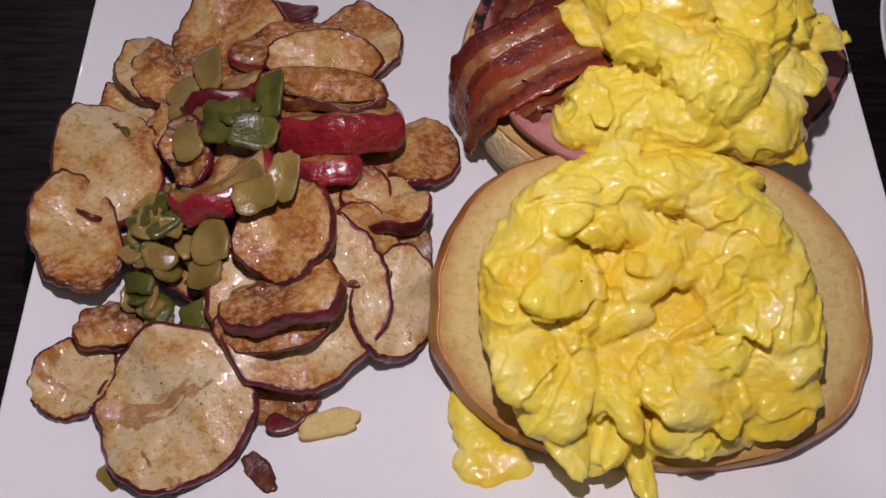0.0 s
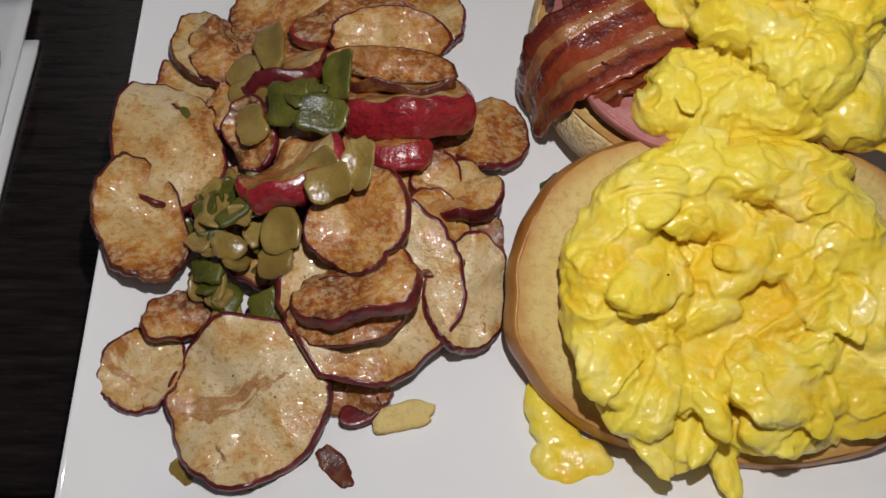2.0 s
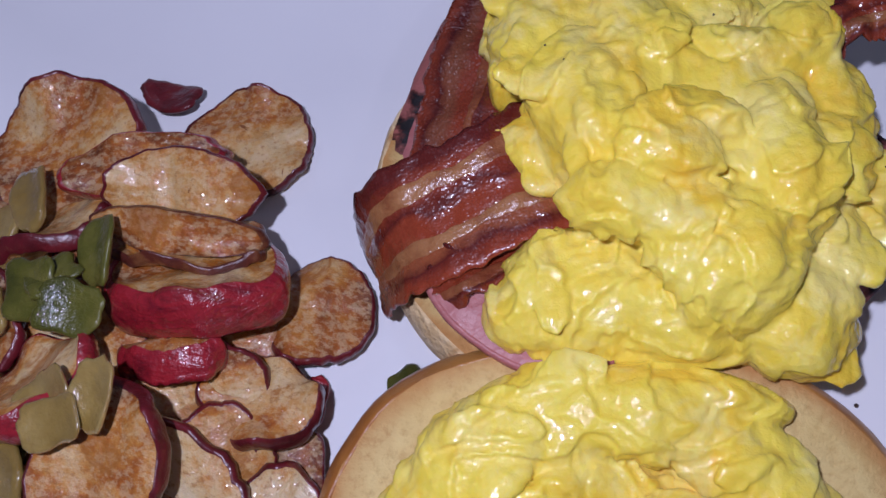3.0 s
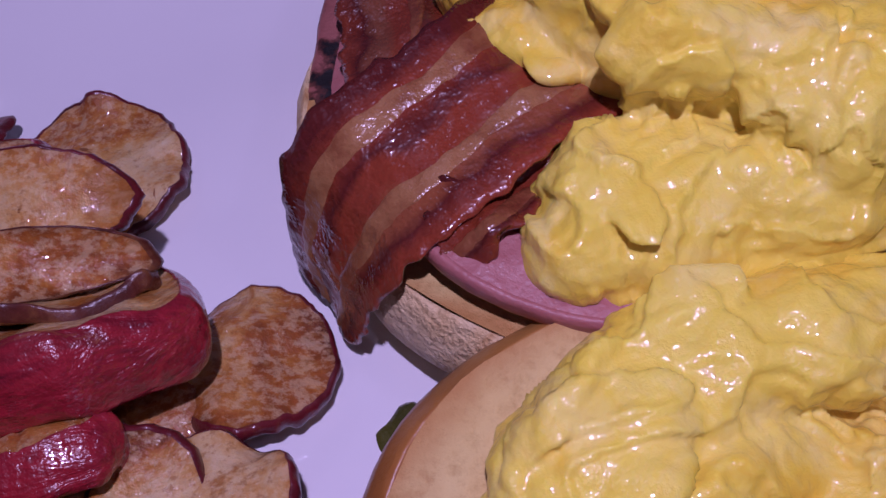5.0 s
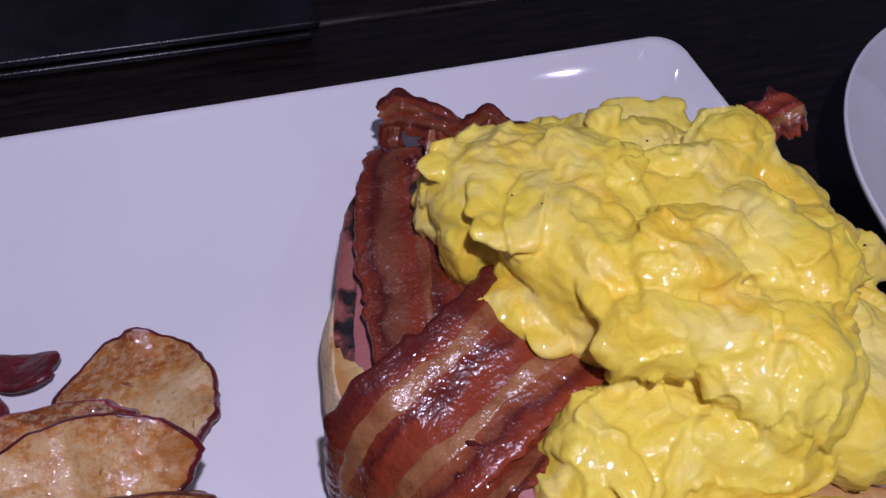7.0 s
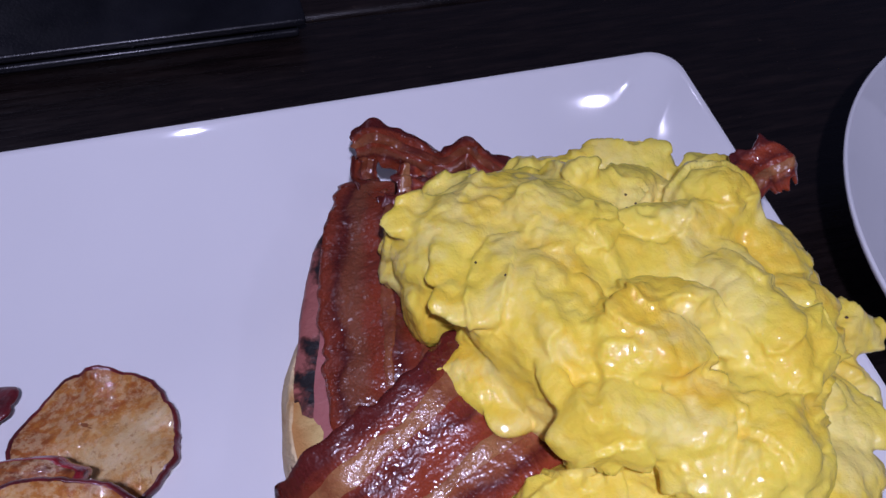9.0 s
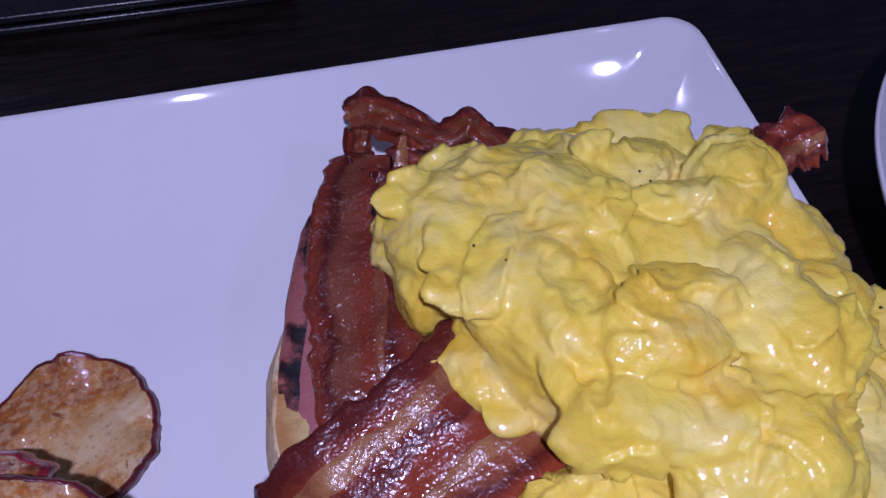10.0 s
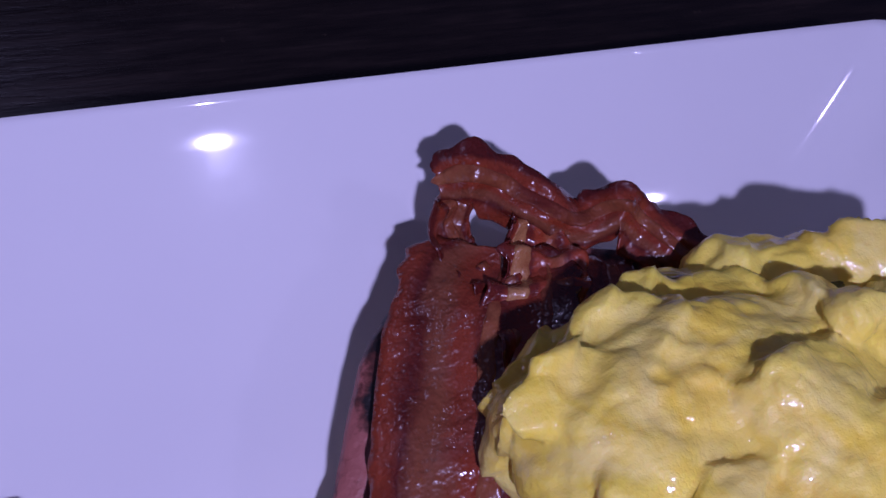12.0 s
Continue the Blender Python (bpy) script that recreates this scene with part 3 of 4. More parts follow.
c.fold(0.0797, 0.0619, front(0.0619) + 0.0008, 0.0034, 0.0090, 0.0040, 6, -20)
c.fold(0.0654, 0.0656, front(0.0656) + 0.0018, 0.0050, 0.0062, 0.0050, 30)
c.flat = 0
thing("scrambled_egg", "glossy yellow scrambled egg in soft folds on the bun", "egg", group="egg portions", me=c.ruffle(20, 0.04, 0.135, 0.06, 0.152).melt("scrambled_egg", 0.00055, 1, 0.0010))

c = Curds(23, (0.100, 0.172))
c.fold(0.103, 0.191, 0.040, 0.029, 0.038, 0.013)
c.fold(0.0880, 0.2040, 0.0475, 0.0230, 0.0260, 0.0110, 10)
c.fold(0.0720, 0.2130, 0.0475, 0.0125, 0.0180, 0.0105, 20)
c.fold(0.0800, 0.2230, 0.0470, 0.0130, 0.0090, 0.0095, -10)
c.fold(0.1120, 0.1900, 0.0480, 0.0170, 0.0260, 0.0110, 8)
c.fold(0.095, 0.1565, 0.037, 0.024, 0.012, 0.009)
c.fold(0.081, 0.1600, 0.038, 0.021, 0.015, 0.0105, 10, 8)
c.fold(0.069, 0.1615, 0.0405, 0.0070, 0.0120, 0.0085, -14)
c.fold(0.066, 0.1550, 0.038, 0.0080, 0.0085, 0.0080, 20)
c.fold(0.098, 0.1560, 0.040, 0.0190, 0.0110, 0.0110, -4, 10)
c.fold(0.117, 0.157, 0.041, 0.0130, 0.0150, 0.0110, 25)
c.fold(0.079, 0.193, 0.049, 0.0110, 0.0230, 0.0125, 14, 0, 0, 0.2)
c.fold(0.094, 0.172, 0.049, 0.0170, 0.0075, 0.0110, -12, 0, 0, -0.4)
c.fold(0.089, 0.181, 0.050, 0.0080, 0.0080, 0.0100, -50)
c.fold(0.107, 0.164, 0.050, 0.0120, 0.0170, 0.0125, -28)
c.fold(0.115, 0.182, 0.051, 0.0110, 0.0190, 0.0125, 6)
c.fold(0.097, 0.164, 0.0535, 0.0090, 0.0085, 0.0060, 10)
c.fold(0.0920, 0.1835, 0.0595, 0.0120, 0.0088, 0.0060, -22)
c.fold(0.0780, 0.1980, 0.0530, 0.0120, 0.0160, 0.0085, 12)
c.fold(0.0850, 0.1720, 0.0560, 0.0130, 0.0075, 0.0070, -14, 0, 0, -0.2)
c.fold(0.0990, 0.1690, 0.0540, 0.0110, 0.0080, 0.0080, 20)
c.fold(0.100, 0.190, 0.056, 0.0110, 0.0060, 0.0080, -24)
c.fold(0.066, 0.219, 0.042, 0.0085, 0.0105, 0.0100, 22)
c.fold(0.074, 0.226, 0.043, 0.0110, 0.0070, 0.0090, -8)
c.fold(0.074, 0.209, 0.047, 0.0120, 0.0120, 0.0100, 0)
c.fold(0.088, 0.212, 0.050, 0.0130, 0.0130, 0.0110, 20)
c.fold(0.1120, 0.2080, 0.0520, 0.0150, 0.0068, 0.0080, -10, 0, 0, 0.2)
c.fold(0.104, 0.222, 0.046, 0.0150, 0.0070, 0.0085, 4)
c.fold(0.123, 0.212, 0.050, 0.0090, 0.0110, 0.0110, 20)
c.fold(0.130, 0.199, 0.047, 0.0070, 0.0140, 0.0085, 8)
c.fold(0.126, 0.186, 0.049, 0.0110, 0.0085, 0.0085, -40)
c.fold(0.1340, 0.1850, 0.0460, 0.0140, 0.0058, 0.0055, -28)
c.fold(0.1360, 0.1740, 0.0430, 0.0034, 0.0080, 0.0048, 10)
c.fold(0.126, 0.169, 0.043, 0.0075, 0.0110, 0.0085, -20)
c.fold(0.062, 0.207, 0.043, 0.0042, 0.0075, 0.0070, 8)
c.fold(0.060, 0.1935, 0.044, 0.0052, 0.0034, 0.0032, 25)
c.fold(0.067, 0.190, 0.044, 0.0055, 0.0090, 0.0050, 28)
c.fold(0.099, 0.2245, 0.053, 0.0042, 0.0036, 0.0055, 0)
c.fold(0.085, 0.2325, 0.040, 0.0100, 0.0050, 0.0055, -6)
c.fold(0.112, 0.2290, 0.0405, 0.0060, 0.0040, 0.0050, 12)
c.fold(0.104, 0.2340, 0.0380, 0.0120, 0.0060, 0.0075, -12)
c.fold(0.118, 0.2300, 0.0395, 0.0100, 0.0065, 0.0085, -20)
c.fold(0.128, 0.2220, 0.0410, 0.0080, 0.0070, 0.0090, -35)
c.fold(0.094, 0.2360, 0.0385, 0.0060, 0.0050, 0.0065, 10)
c.fold(0.0885, 0.2300, 0.0430, 0.0095, 0.0058, 0.0052, -14)
c.fold(0.0965, 0.2270, 0.0475, 0.0048, 0.0052, 0.0058, 0)
c.fold(0.127, 0.157, 0.034, 0.0055, 0.0105, 0.0075, 15)
thing("scrambled_egg", "tall heap of glossy scrambled egg over bacon and ham", "egg", group="egg portions", me=c.ruffle(28, 0.055, 0.142, 0.14, 0.236).melt("scrambled_egg", 0.00055, 1, 0.0011))

c = Curds(41)
c.fold(0.0335, 0.0771, 0.0062, 0.0050, 0.0085, 0.0032, 20)
c.fold(0.0370, 0.0697, 0.0062, 0.0085, 0.0055, 0.0032, -40)
c.fold(0.0428, 0.0640, 0.0062, 0.0095, 0.0060, 0.0032, -15)
c.fold(0.0388, 0.0608, 0.0062, 0.0080, 0.0060, 0.0032, 0)
c.fold(0.0338, 0.0640, 0.0062, 0.0050, 0.0050, 0.0032, 0)
thing("scrambled_egg", "small flat scrap of scrambled egg on the plate", "egg", group="egg portions", me=c.melt("scrambled_egg", 0.0006, 2, 0.0005))


# ---- bacon and ham ----
def ribbon(name, path, width, thick, material, side, seed, wave=0.0015, waves=5.0, cup=0.0, taper=1.0, nu=110, nv=24, span=(0.0, 1.0), lift=0.0):
    """A strip along a smooth path: side is its crosswise direction at the start and at the end."""
    pts = [Vector(p) for p in path]
    ext = [pts[0] * 2 - pts[1]] + pts + [pts[-1] * 2 - pts[-2]]
    def at(u):
        u = min(max(u, 0.0), 0.99999) * (len(pts) - 1)
        i, f = int(u), u - int(u)
        a, b, c2, d = ext[i:i + 4]
        return 0.5 * ((2 * b) + (c2 - a) * f + (2 * a - 5 * b + 4 * c2 - d) * f * f + (3 * b - a - 3 * c2 + d) * f * f * f)
    s0, s1 = Vector(side[0]).normalized(), Vector(side[1]).normalized()
    grid = [[], []]
    long = sum((b - a).length for a, b in zip(pts, pts[1:]))
    for i in range(nu + 1):
        u = i / nu
        p, ahead = at(u), (at(u + 0.01) - at(u - 0.01)).normalized()
        s = s0.lerp(s1, u)
        s = (s - ahead * s.dot(ahead)).normalized()
        n = ahead.cross(s)
        end = min(1.0, 6 * u + 0.72, 6 * (1 - u) + 0.72)
        w = width * end * (taper + (1 - taper) * min(1.0, u * 3.0)) * (1 + 0.14 * wobble((u * 5, 0, 0), 1.0, seed))
        for j in range(nv + 1):
            v = span[0] + (span[1] - span[0]) * j / nv - 0.5
            if lift:
                v += 0.05 * wobble((u * 6, span[0] * 9 + j * 0.12, 0), 1.0, seed) + 0.025 * wobble((u * 26, j * 0.3, 0), 1.0, seed)
            ragged = 1 + ((0.10 if width > 0.012 else 0.45) * wobble((u * long * 350, j > nv / 2, 3), 1.0, seed) if abs(v) > 0.42 and not lift else 0)
            q = p + s * (v * w * ragged) + ahead * (0.0020 * wobble((v * 6, u > 0.5, 0), 1.0, seed + 2) if i in (0, nu) else 0)
            h = wave * math.sin(2 * math.pi * (waves * u + 0.35 * wobble((v * 3, u * 3, 0), 1.0, seed))) + cup * (v * v * 4 - 0.3)
            h += (0.0011 if width > 0.012 else 0.0022) * wobble(q, 95 if width > 0.012 else 150, seed + 5) + (0.00035 if width > 0.012 else 0.0009) * wobble(q, 380, seed + 6)
            fat = thick * (1 - 0.7 * (2 * abs(v)) ** 6) + lift * (1 - (2 * j / nv - 1) ** 4)
            grid[0].append(q + n * (h + fat / 2))
            grid[1].append(q + n * (h - fat / 2))
    row, half = nv + 1, (nu + 1) * (nv + 1)
    verts, faces, uvs = grid[0] + grid[1], [], []
    for k in (0, 1):
        for i in range(nu + 1):
            uvs += [(i / nu, j / nv) for j in range(row)]
    for i in range(nu):
        for j in range(nv):
            a = i * row + j
            faces.append((a, a + row, a + row + 1, a + 1))
            faces.append((half + a, half + a + 1, half + a + row + 1, half + a + row))
    rim = [i * row for i in range(nu + 1)] + [nu * row + j for j in range(1, row)] + [i * row + nv for i in range(nu - 1, -1, -1)] + [j for j in range(nv - 1, 0, -1)]
    for a, b in zip(rim, rim[1:] + rim[:1]):
        faces.append((b, a, half + a, half + b))
    return mesh_of(name, verts, faces, material, uvs)


def bacon(label, path, width, thick, material, side, seed, wave, waves, cup, taper=1.0, bands=()):
    """A strip of lean with bands of fat that run along it, slightly proud."""
    lean = ribbon("lean", path, width, thick, material, side, seed, wave, waves, cup, taper)
    if not bands:
        lean.name = "bacon_strip"
        return thing("bacon_strip", label, "bacon", group="bacon strips", me=lean)
    ob = thing("bacon_strip", label, "bacon", group="bacon strips")
    part("lean", lean, ob)
    for span in bands:
        part("fat_band", ribbon("fat_band", path, width, thick * 0.8, bacon_fat if material is bacon_light else crisp_fat, side, seed, wave, waves, cup, taper, nv=8, span=span, lift=0.0007), ob, "pale tan fat" if material is bacon_light else "browned fat")
    return ob


bacon("broad glossy bacon strip with pale fat bands, draped over the bun",
      [(0.0335, 0.1720, 0.0080), (0.0335, 0.1720, 0.0205), (0.0385, 0.1730, 0.0355), (0.0510, 0.1770, 0.0425), (0.0650, 0.1835, 0.0445), (0.0800, 0.1905, 0.0435)],
      0.0285, 0.0018, bacon_light, ((0.40, -0.9, 0.0), (0.5, -0.86, -0.1)), 4, 0.0003, 2, -0.0016, 0.62, ((0.17, 0.35), (0.63, 0.74)))
bacon("dark crisp bacon strip lying on the ham",
      [(0.0672, 0.2480, 0.0320), (0.0622, 0.2370, 0.0345), (0.0577, 0.2220, 0.0357), (0.0552, 0.2080, 0.0353), (0.0530, 0.1960, 0.0350), (0.0570, 0.1840, 0.0355)],
      0.0245, 0.0018, bacon_dark, ((-0.8, 0.5, -0.25), (-0.9, -0.3, -0.2)), 9, 0.0004, 4, -0.0012, 1.0, ((0.16, 0.24), (0.42, 0.50)))
bacon("dark bacon strip tucked under the egg",
      [(0.0800, 0.2440, 0.0310), (0.0740, 0.2300, 0.0360), (0.0715, 0.2140, 0.0385), (0.0730, 0.2000, 0.0400), (0.0800, 0.1880, 0.0410)],
      0.0170, 0.0018, bacon_dark, ((-0.9, 0.3, -0.1), (-0.9, -0.3, -0.1)), 15, 0.0006, 4, -0.0010, 1.0, ((0.20, 0.36),))
bacon("crinkled crisp bacon end standing up behind the egg",
      [(0.0605, 0.2575, 0.0340), (0.0655, 0.2570, 0.0360), (0.0710, 0.2535, 0.0355), (0.0785, 0.2490, 0.0335), (0.0845, 0.2490, 0.0360), (0.0885, 0.2455, 0.0345), (0.0945, 0.2395, 0.0325), (0.1015, 0.2345, 0.0320), (0.1085, 0.2285, 0.0325)],
      0.0082, 0.0009, bacon_dark, ((0.1, -0.75, -0.6), (-0.2, -0.85, -0.4)), 21, 0.0009, 5.5, 0.0012, 1.0, ((0.30, 0.55),))
bacon("crinkled bacon tongue folded down over the ham",
      [(0.0725, 0.2515, 0.0340), (0.0720, 0.2465, 0.0335), (0.0705, 0.2405, 0.0345), (0.0685, 0.2345, 0.0350), (0.0685, 0.2265, 0.0340)],
      0.0118, 0.0010, bacon_light, ((0.9, 0.2, -0.1), (0.9, 0.2, 0.1)), 27, 0.0010, 4, 0.0014, 0.6, ((0.18, 0.40),))
bacon("narrow crisp bacon shred hanging behind the ham",
      [(0.0615, 0.2560, 0.0325), (0.0620, 0.2495, 0.0305), (0.0645, 0.2435, 0.0315), (0.0660, 0.2375, 0.0330)],
      0.0070, 0.0009, bacon_dark, ((0.9, 0.3, -0.3), (0.9, 0.2, -0.2)), 31, 0.0009, 4, 0.0010, 1.0, ((0.45, 0.70),))
bacon("crisp brown bacon end sticking out beyond the egg",
      [(0.1085, 0.2030, 0.0420), (0.1205, 0.2090, 0.0470), (0.1305, 0.2150, 0.0520), (0.1370, 0.2180, 0.0540), (0.1430, 0.2190, 0.0545)],
      0.0108, 0.0018, bacon_light, ((0.5, -0.8, -0.1), (0.2, -0.9, -0.3)), 35, 0.0006, 3, 0.0012, 1.0, ((0.55, 0.80),))
bacon("dark bacon strip lying beneath the broad strip",
      [(0.0480, 0.1610, 0.0370), (0.0550, 0.1640, 0.0395), (0.0640, 0.1690, 0.0405), (0.0740, 0.1740, 0.0400)],
      0.0110, 0.0018, bacon_dark, ((0.45, -0.9, -0.2), (0.5, -0.86, -0.1)), 39, 0.0003, 2, -0.0004, 1.0, ((0.60, 0.85),))


def ham_slice(label, m, rx, ry, thick, seed, sag, squarish=0.0, rind=char):
    """A round slice of ham with a charred rind; sag bends its outer parts down."""
    ob = thing("ham_slice", label, "ham", m, group="ham slices")
    na, nr = 90, 14
    def outline(a):
        p = (math.cos(a), math.sin(a), 0)
        k = (abs(math.cos(a)) ** (2 + squarish) + abs(math.sin(a)) ** (2 + squarish)) ** (-1 / (2 + squarish))
        return k * (1 + 0.05 * wobble(p, 1.5, seed) + 0.012 * wobble(p, 9, seed))
    def spot(a, s, h):
        x, y = rx * outline(a) * s * math.cos(a), ry * outline(a) * s * math.sin(a)
        return (x, y, h - sag * s * s + 0.0014 * wobble((x, y, 0), 60, seed) + 0.0003 * wobble((x, y, 0), 250, seed))
    for name, rows, material in (("meat", [(i / nr * 0.965, thick / 2) for i in range(nr + 1)], ham),
                                 ("rind", [(0.90, thick / 2 - 0.0001), (0.915, thick / 2 + 0.0002), (0.985, thick / 2 + 0.0001), (1.0, thick * 0.2), (1.0, -thick * 0.2), (0.985, -thick / 2), (0.5, -thick / 2)], rind)):
        verts = [spot(2 * math.pi * k / na, s, h) for s, h in rows for k in range(na)]
        faces = [(r * na + k, r * na + (k + 1) % na, (r + 1) * na + (k + 1) % na, (r + 1) * na + k) for r in range(len(rows) - 1) for k in range(na)]
        part(name, mesh_of(name, verts, faces, material), ob, "blackened rind" if name == "rind" and rind is char else "")
    return ob


ham_slice("pink ham slice with charred rind on the bun", pose(0.0845, 0.1990, 0.0320, 3, -2, -17.7), 0.0490, 0.0455, 0.0034, 5, 0.0055, 1.6)
ham_slice("pink ham slice folded forward below the bacon", pose(0.0640, 0.1590, 0.0375, 6, -2, -36), 0.0240, 0.0120, 0.0034, 12, 0.001, rind=ham)
ham_slice("pink ham corner hanging out over the plate", pose(0.1350, 0.1880, 0.0275, 12, 7, 51), 0.0235, 0.0205, 0.0034, 17, 0.002, 2.5)


# ---- fried potatoes ----
def potato_slice(x, y, z, rx, ry, yaw, tilt, toward, thick, seed, bend=0.0, cut=None, red=False, label="", twist=0.0, tone=None):
    """A fried slice: two rough flesh faces and a rim of skin; cut is the share of the width left where it was halved."""
    ob = thing("potato_slice", label or ("fried potato slice with red skin" if red else "golden fried potato slice with browned rim"), "potato", tilted(x, y, z, yaw, tilt, toward), group="fried potato slices")
    na, nr = 110, 14
    tone = 0.61 + 0.5 * wobble((seed * 0.7, seed * 1.3, 0.5), 1.0, seed) if tone is None else tone
    def outline(a):
        p = (math.cos(a), math.sin(a), 0.7)
        k = 1 + 0.11 * wobble(p, 1.1, seed) + 0.06 * wobble(p, 3.2, seed) + (0.026 * wobble(p, 9, seed) + 0.016 * wobble(p, 21, seed)) * (1.0 if thick < 0.0072 else 0.4)
        for n, turn in enumerate((seed * 2.1, seed * 3.7 + 2.0)):
            if math.cos(a - turn) > 0.2:
                k = min(k, (0.90 + 0.09 * ((seed * 0.37 + n * 0.5) % 1.0)) / math.cos(a - turn))
        if cut is not None and math.sin(a) < 0:
            k = min(k, cut / max(-math.sin(a), 1e-4))
        return k
    rim = [outline(2 * math.pi * k / na) for k in range(na)]
    def spot(k, s, h):
        a = 2 * math.pi * k / na
        px, py = rx * rim[k] * s * math.cos(a), ry * rim[k] * s * math.sin(a)
        h += (bend + 0.0012 * math.sin(seed * 2.3)) * (px / rx) ** 2 + 0.0010 * math.cos(seed * 1.7) * (py / ry) ** 2 + twist * px * py / (rx * ry) + 0.0030 * wobble((px, py, 0), 48, seed) + 0.0009 * wobble((px, py, h), 150, seed)
        h += 0.0042 * s ** 3 * wobble((math.cos(a), math.sin(a), 0.3), 1.6, seed + 5) + (0.0009 if thick < 0.0072 else 0.0003) * s ** 6 * wobble((math.cos(a), math.sin(a), 0.6), 5.0, seed + 6)
        h -= 0.0005 * max(0.0, 1 - 9 * abs(wobble((px, py * 0.4, 0.01), 60, seed + 7)))
        return (px, py, h)
    half = thick / 2 if thick > 0.0072 else thick * (0.44 if red else 0.34)
    verts, faces, uvs = [], [], []
    for side in (1, -1):
        base = len(verts)
        for r in range(nr + 1):
            s = r / nr * 0.986
            for k in range(na):
                verts.append(spot(k, s, side * half * (1 - 0.10 * s ** 6)))
                uvs.append((tone, s))
        for r in range(nr):
            for k in range(na):
                j = (k + 1) % na
                q = (base + r * na + k, base + r * na + j, base + (r + 1) * na + j, base + (r + 1) * na + k)
                faces.append(q if side > 0 else q[::-1])
    part("flesh", mesh_of("flesh", verts, faces, potato, uvs), ob)
    puff = 0.19 * thick / rx if thick > 0.0072 else 0.12 * thick / rx
    rows = [(0.964, 0.95), (0.978, 0.97), (0.991, 0.91), (1.0 + puff * 0.35, 0.78), (1.0 + puff * 0.75, 0.5), (1.0 + puff * 0.95, 0.2)]
    rows = [(a, b * half) for a, b in rows] + [(a, -b * half) for a, b in rows[::-1]]
    verts = [spot(k, s, h) for s, h in rows for k in range(na)]
    faces = [(r * na + k, (r + 1) * na + k, (r + 1) * na + (k + 1) % na, r * na + (k + 1) % na) for r in range(len(rows) - 1) for k in range(na)]
    part("skin", mesh_of("skin", verts, faces, (skin if thick > 0.0072 else rim_skin) if red or seed % 3 else brown_skin), ob, "wrinkled red skin" if red else "")
    return ob


P = potato_slice
# low ones that lie on the plate
P(-0.0043, 0.2121, 0.0062, 0.0172, 0.0165, 20, 3, 200, 0.0040, 1, 0.0006)
P(-0.0788, 0.1551, 0.0200, 0.0172, 0.0232, 16, 14, 15, 0.0045, 2, 0.0008, label="large pale fried potato slice lying on the plate", tone=0.12)
P(-0.0820, 0.1281, 0.0222, 0.0128, 0.0205, 22, 18, 10, 0.0045, 3, 0.0015, label="well browned fried potato slice by the plate's rim", tone=0.80)
P(-0.0778, 0.0861, 0.0135, 0.0105, 0.0135, -20, 14, 20, 0.0042, 4, 0.0010, tone=0.6)
P(-0.0704, 0.1012, 0.0140, 0.0100, 0.0068, 35, 16, 30, 0.0040, 5, 0.0008)
P(-0.0198, 0.0833, 0.0060, 0.0112, 0.0090, 10, 6, 270, 0.0045, 6, red=True)
P(0.0185, 0.1655, 0.0085, 0.0130, 0.0145, -10, 12, 60, 0.0042, 7, 0.0012, tone=0.86, label="thin translucent brown potato slice touching the bacon")
P(0.0117, 0.1100, 0.0110, 0.0128, 0.0170, -12, 20, 350, 0.0060, 8, 0.0010, red=True, tone=0.4)
P(0.0151, 0.1277, 0.0095, 0.0080, 0.0125, 5, 20, 0, 0.0055, 9, red=True)
P(-0.0482, 0.0789, 0.0140, 0.0222, 0.0235, 8, 9, 255, 0.0050, 10, -0.0010, label="largest pale potato slice, dark rim, lying on others", tone=-0.12)
for k, (x, y, z) in enumerate(((-0.0560, 0.1360, 0.0070), (-0.0450, 0.1220, 0.0065), (-0.0300, 0.1500, 0.0080), (-0.0180, 0.1720, 0.0085), (-0.0400, 0.1800, 0.0085),
                               (0.0000, 0.1500, 0.0065), (-0.0300, 0.1120, 0.0065), (-0.0100, 0.1280, 0.0065), (-0.0600, 0.1720, 0.0060))):
    P(x - 0.001, y + 0.003, z + 0.003, 0.0150, 0.0140, 40 * k, 8, 70 * k, 0.0045, 60 + k, 0.0010, red=k % 2 == 0)
# middle layer
P(-0.0149, 0.1089, 0.0165, 0.0255, 0.0280, -28, 15, 300, 0.0055, 11, 0.0012, red=True, label="large pale potato slice with red skin, sloping", tone=0.2)
P(-0.0714, 0.1916, 0.0185, 0.0110, 0.0140, 8, 14, 20, 0.0040, 12)
P(-0.0671, 0.1890, 0.0205, 0.0092, 0.0125, 4, 16, 10, 0.0036, 13)
P(-0.0766, 0.1769, 0.0155, 0.0085, 0.0120, 30, 14, 20, 0.0040, 14)
P(0.0092, 0.1414, 0.0150, 0.0140, 0.0108, -8, 14, 80, 0.0070, 15, 0.0015, red=True, label="thick browned potato piece with red skin edge")
P(0.0019, 0.1263, 0.0170, 0.0120, 0.0140, 0, 20, 330, 0.0055, 16, red=True)
P(-0.0609, 0.1714, 0.0180, 0.0070, 0.0105, -25, 20, 140, 0.0040, 17)
P(-0.0452, 0.2017, 0.0195, 0.0210, 0.0195, 24, 14, 250, 0.0055, 18, 0.0010, red=True, label="brown potato slice with dark red top edge")
P(-0.0244, 0.1957, 0.0250, 0.0195, 0.0080, 8, 14, 270, 0.0075, 19, 0.0008, red=True)
P(-0.0116, 0.1869, 0.0290, 0.0182, 0.0108, -4, 22, 270, 0.0045, 20, -0.0016, tone=0.74, label="browned potato slice leaning on others")
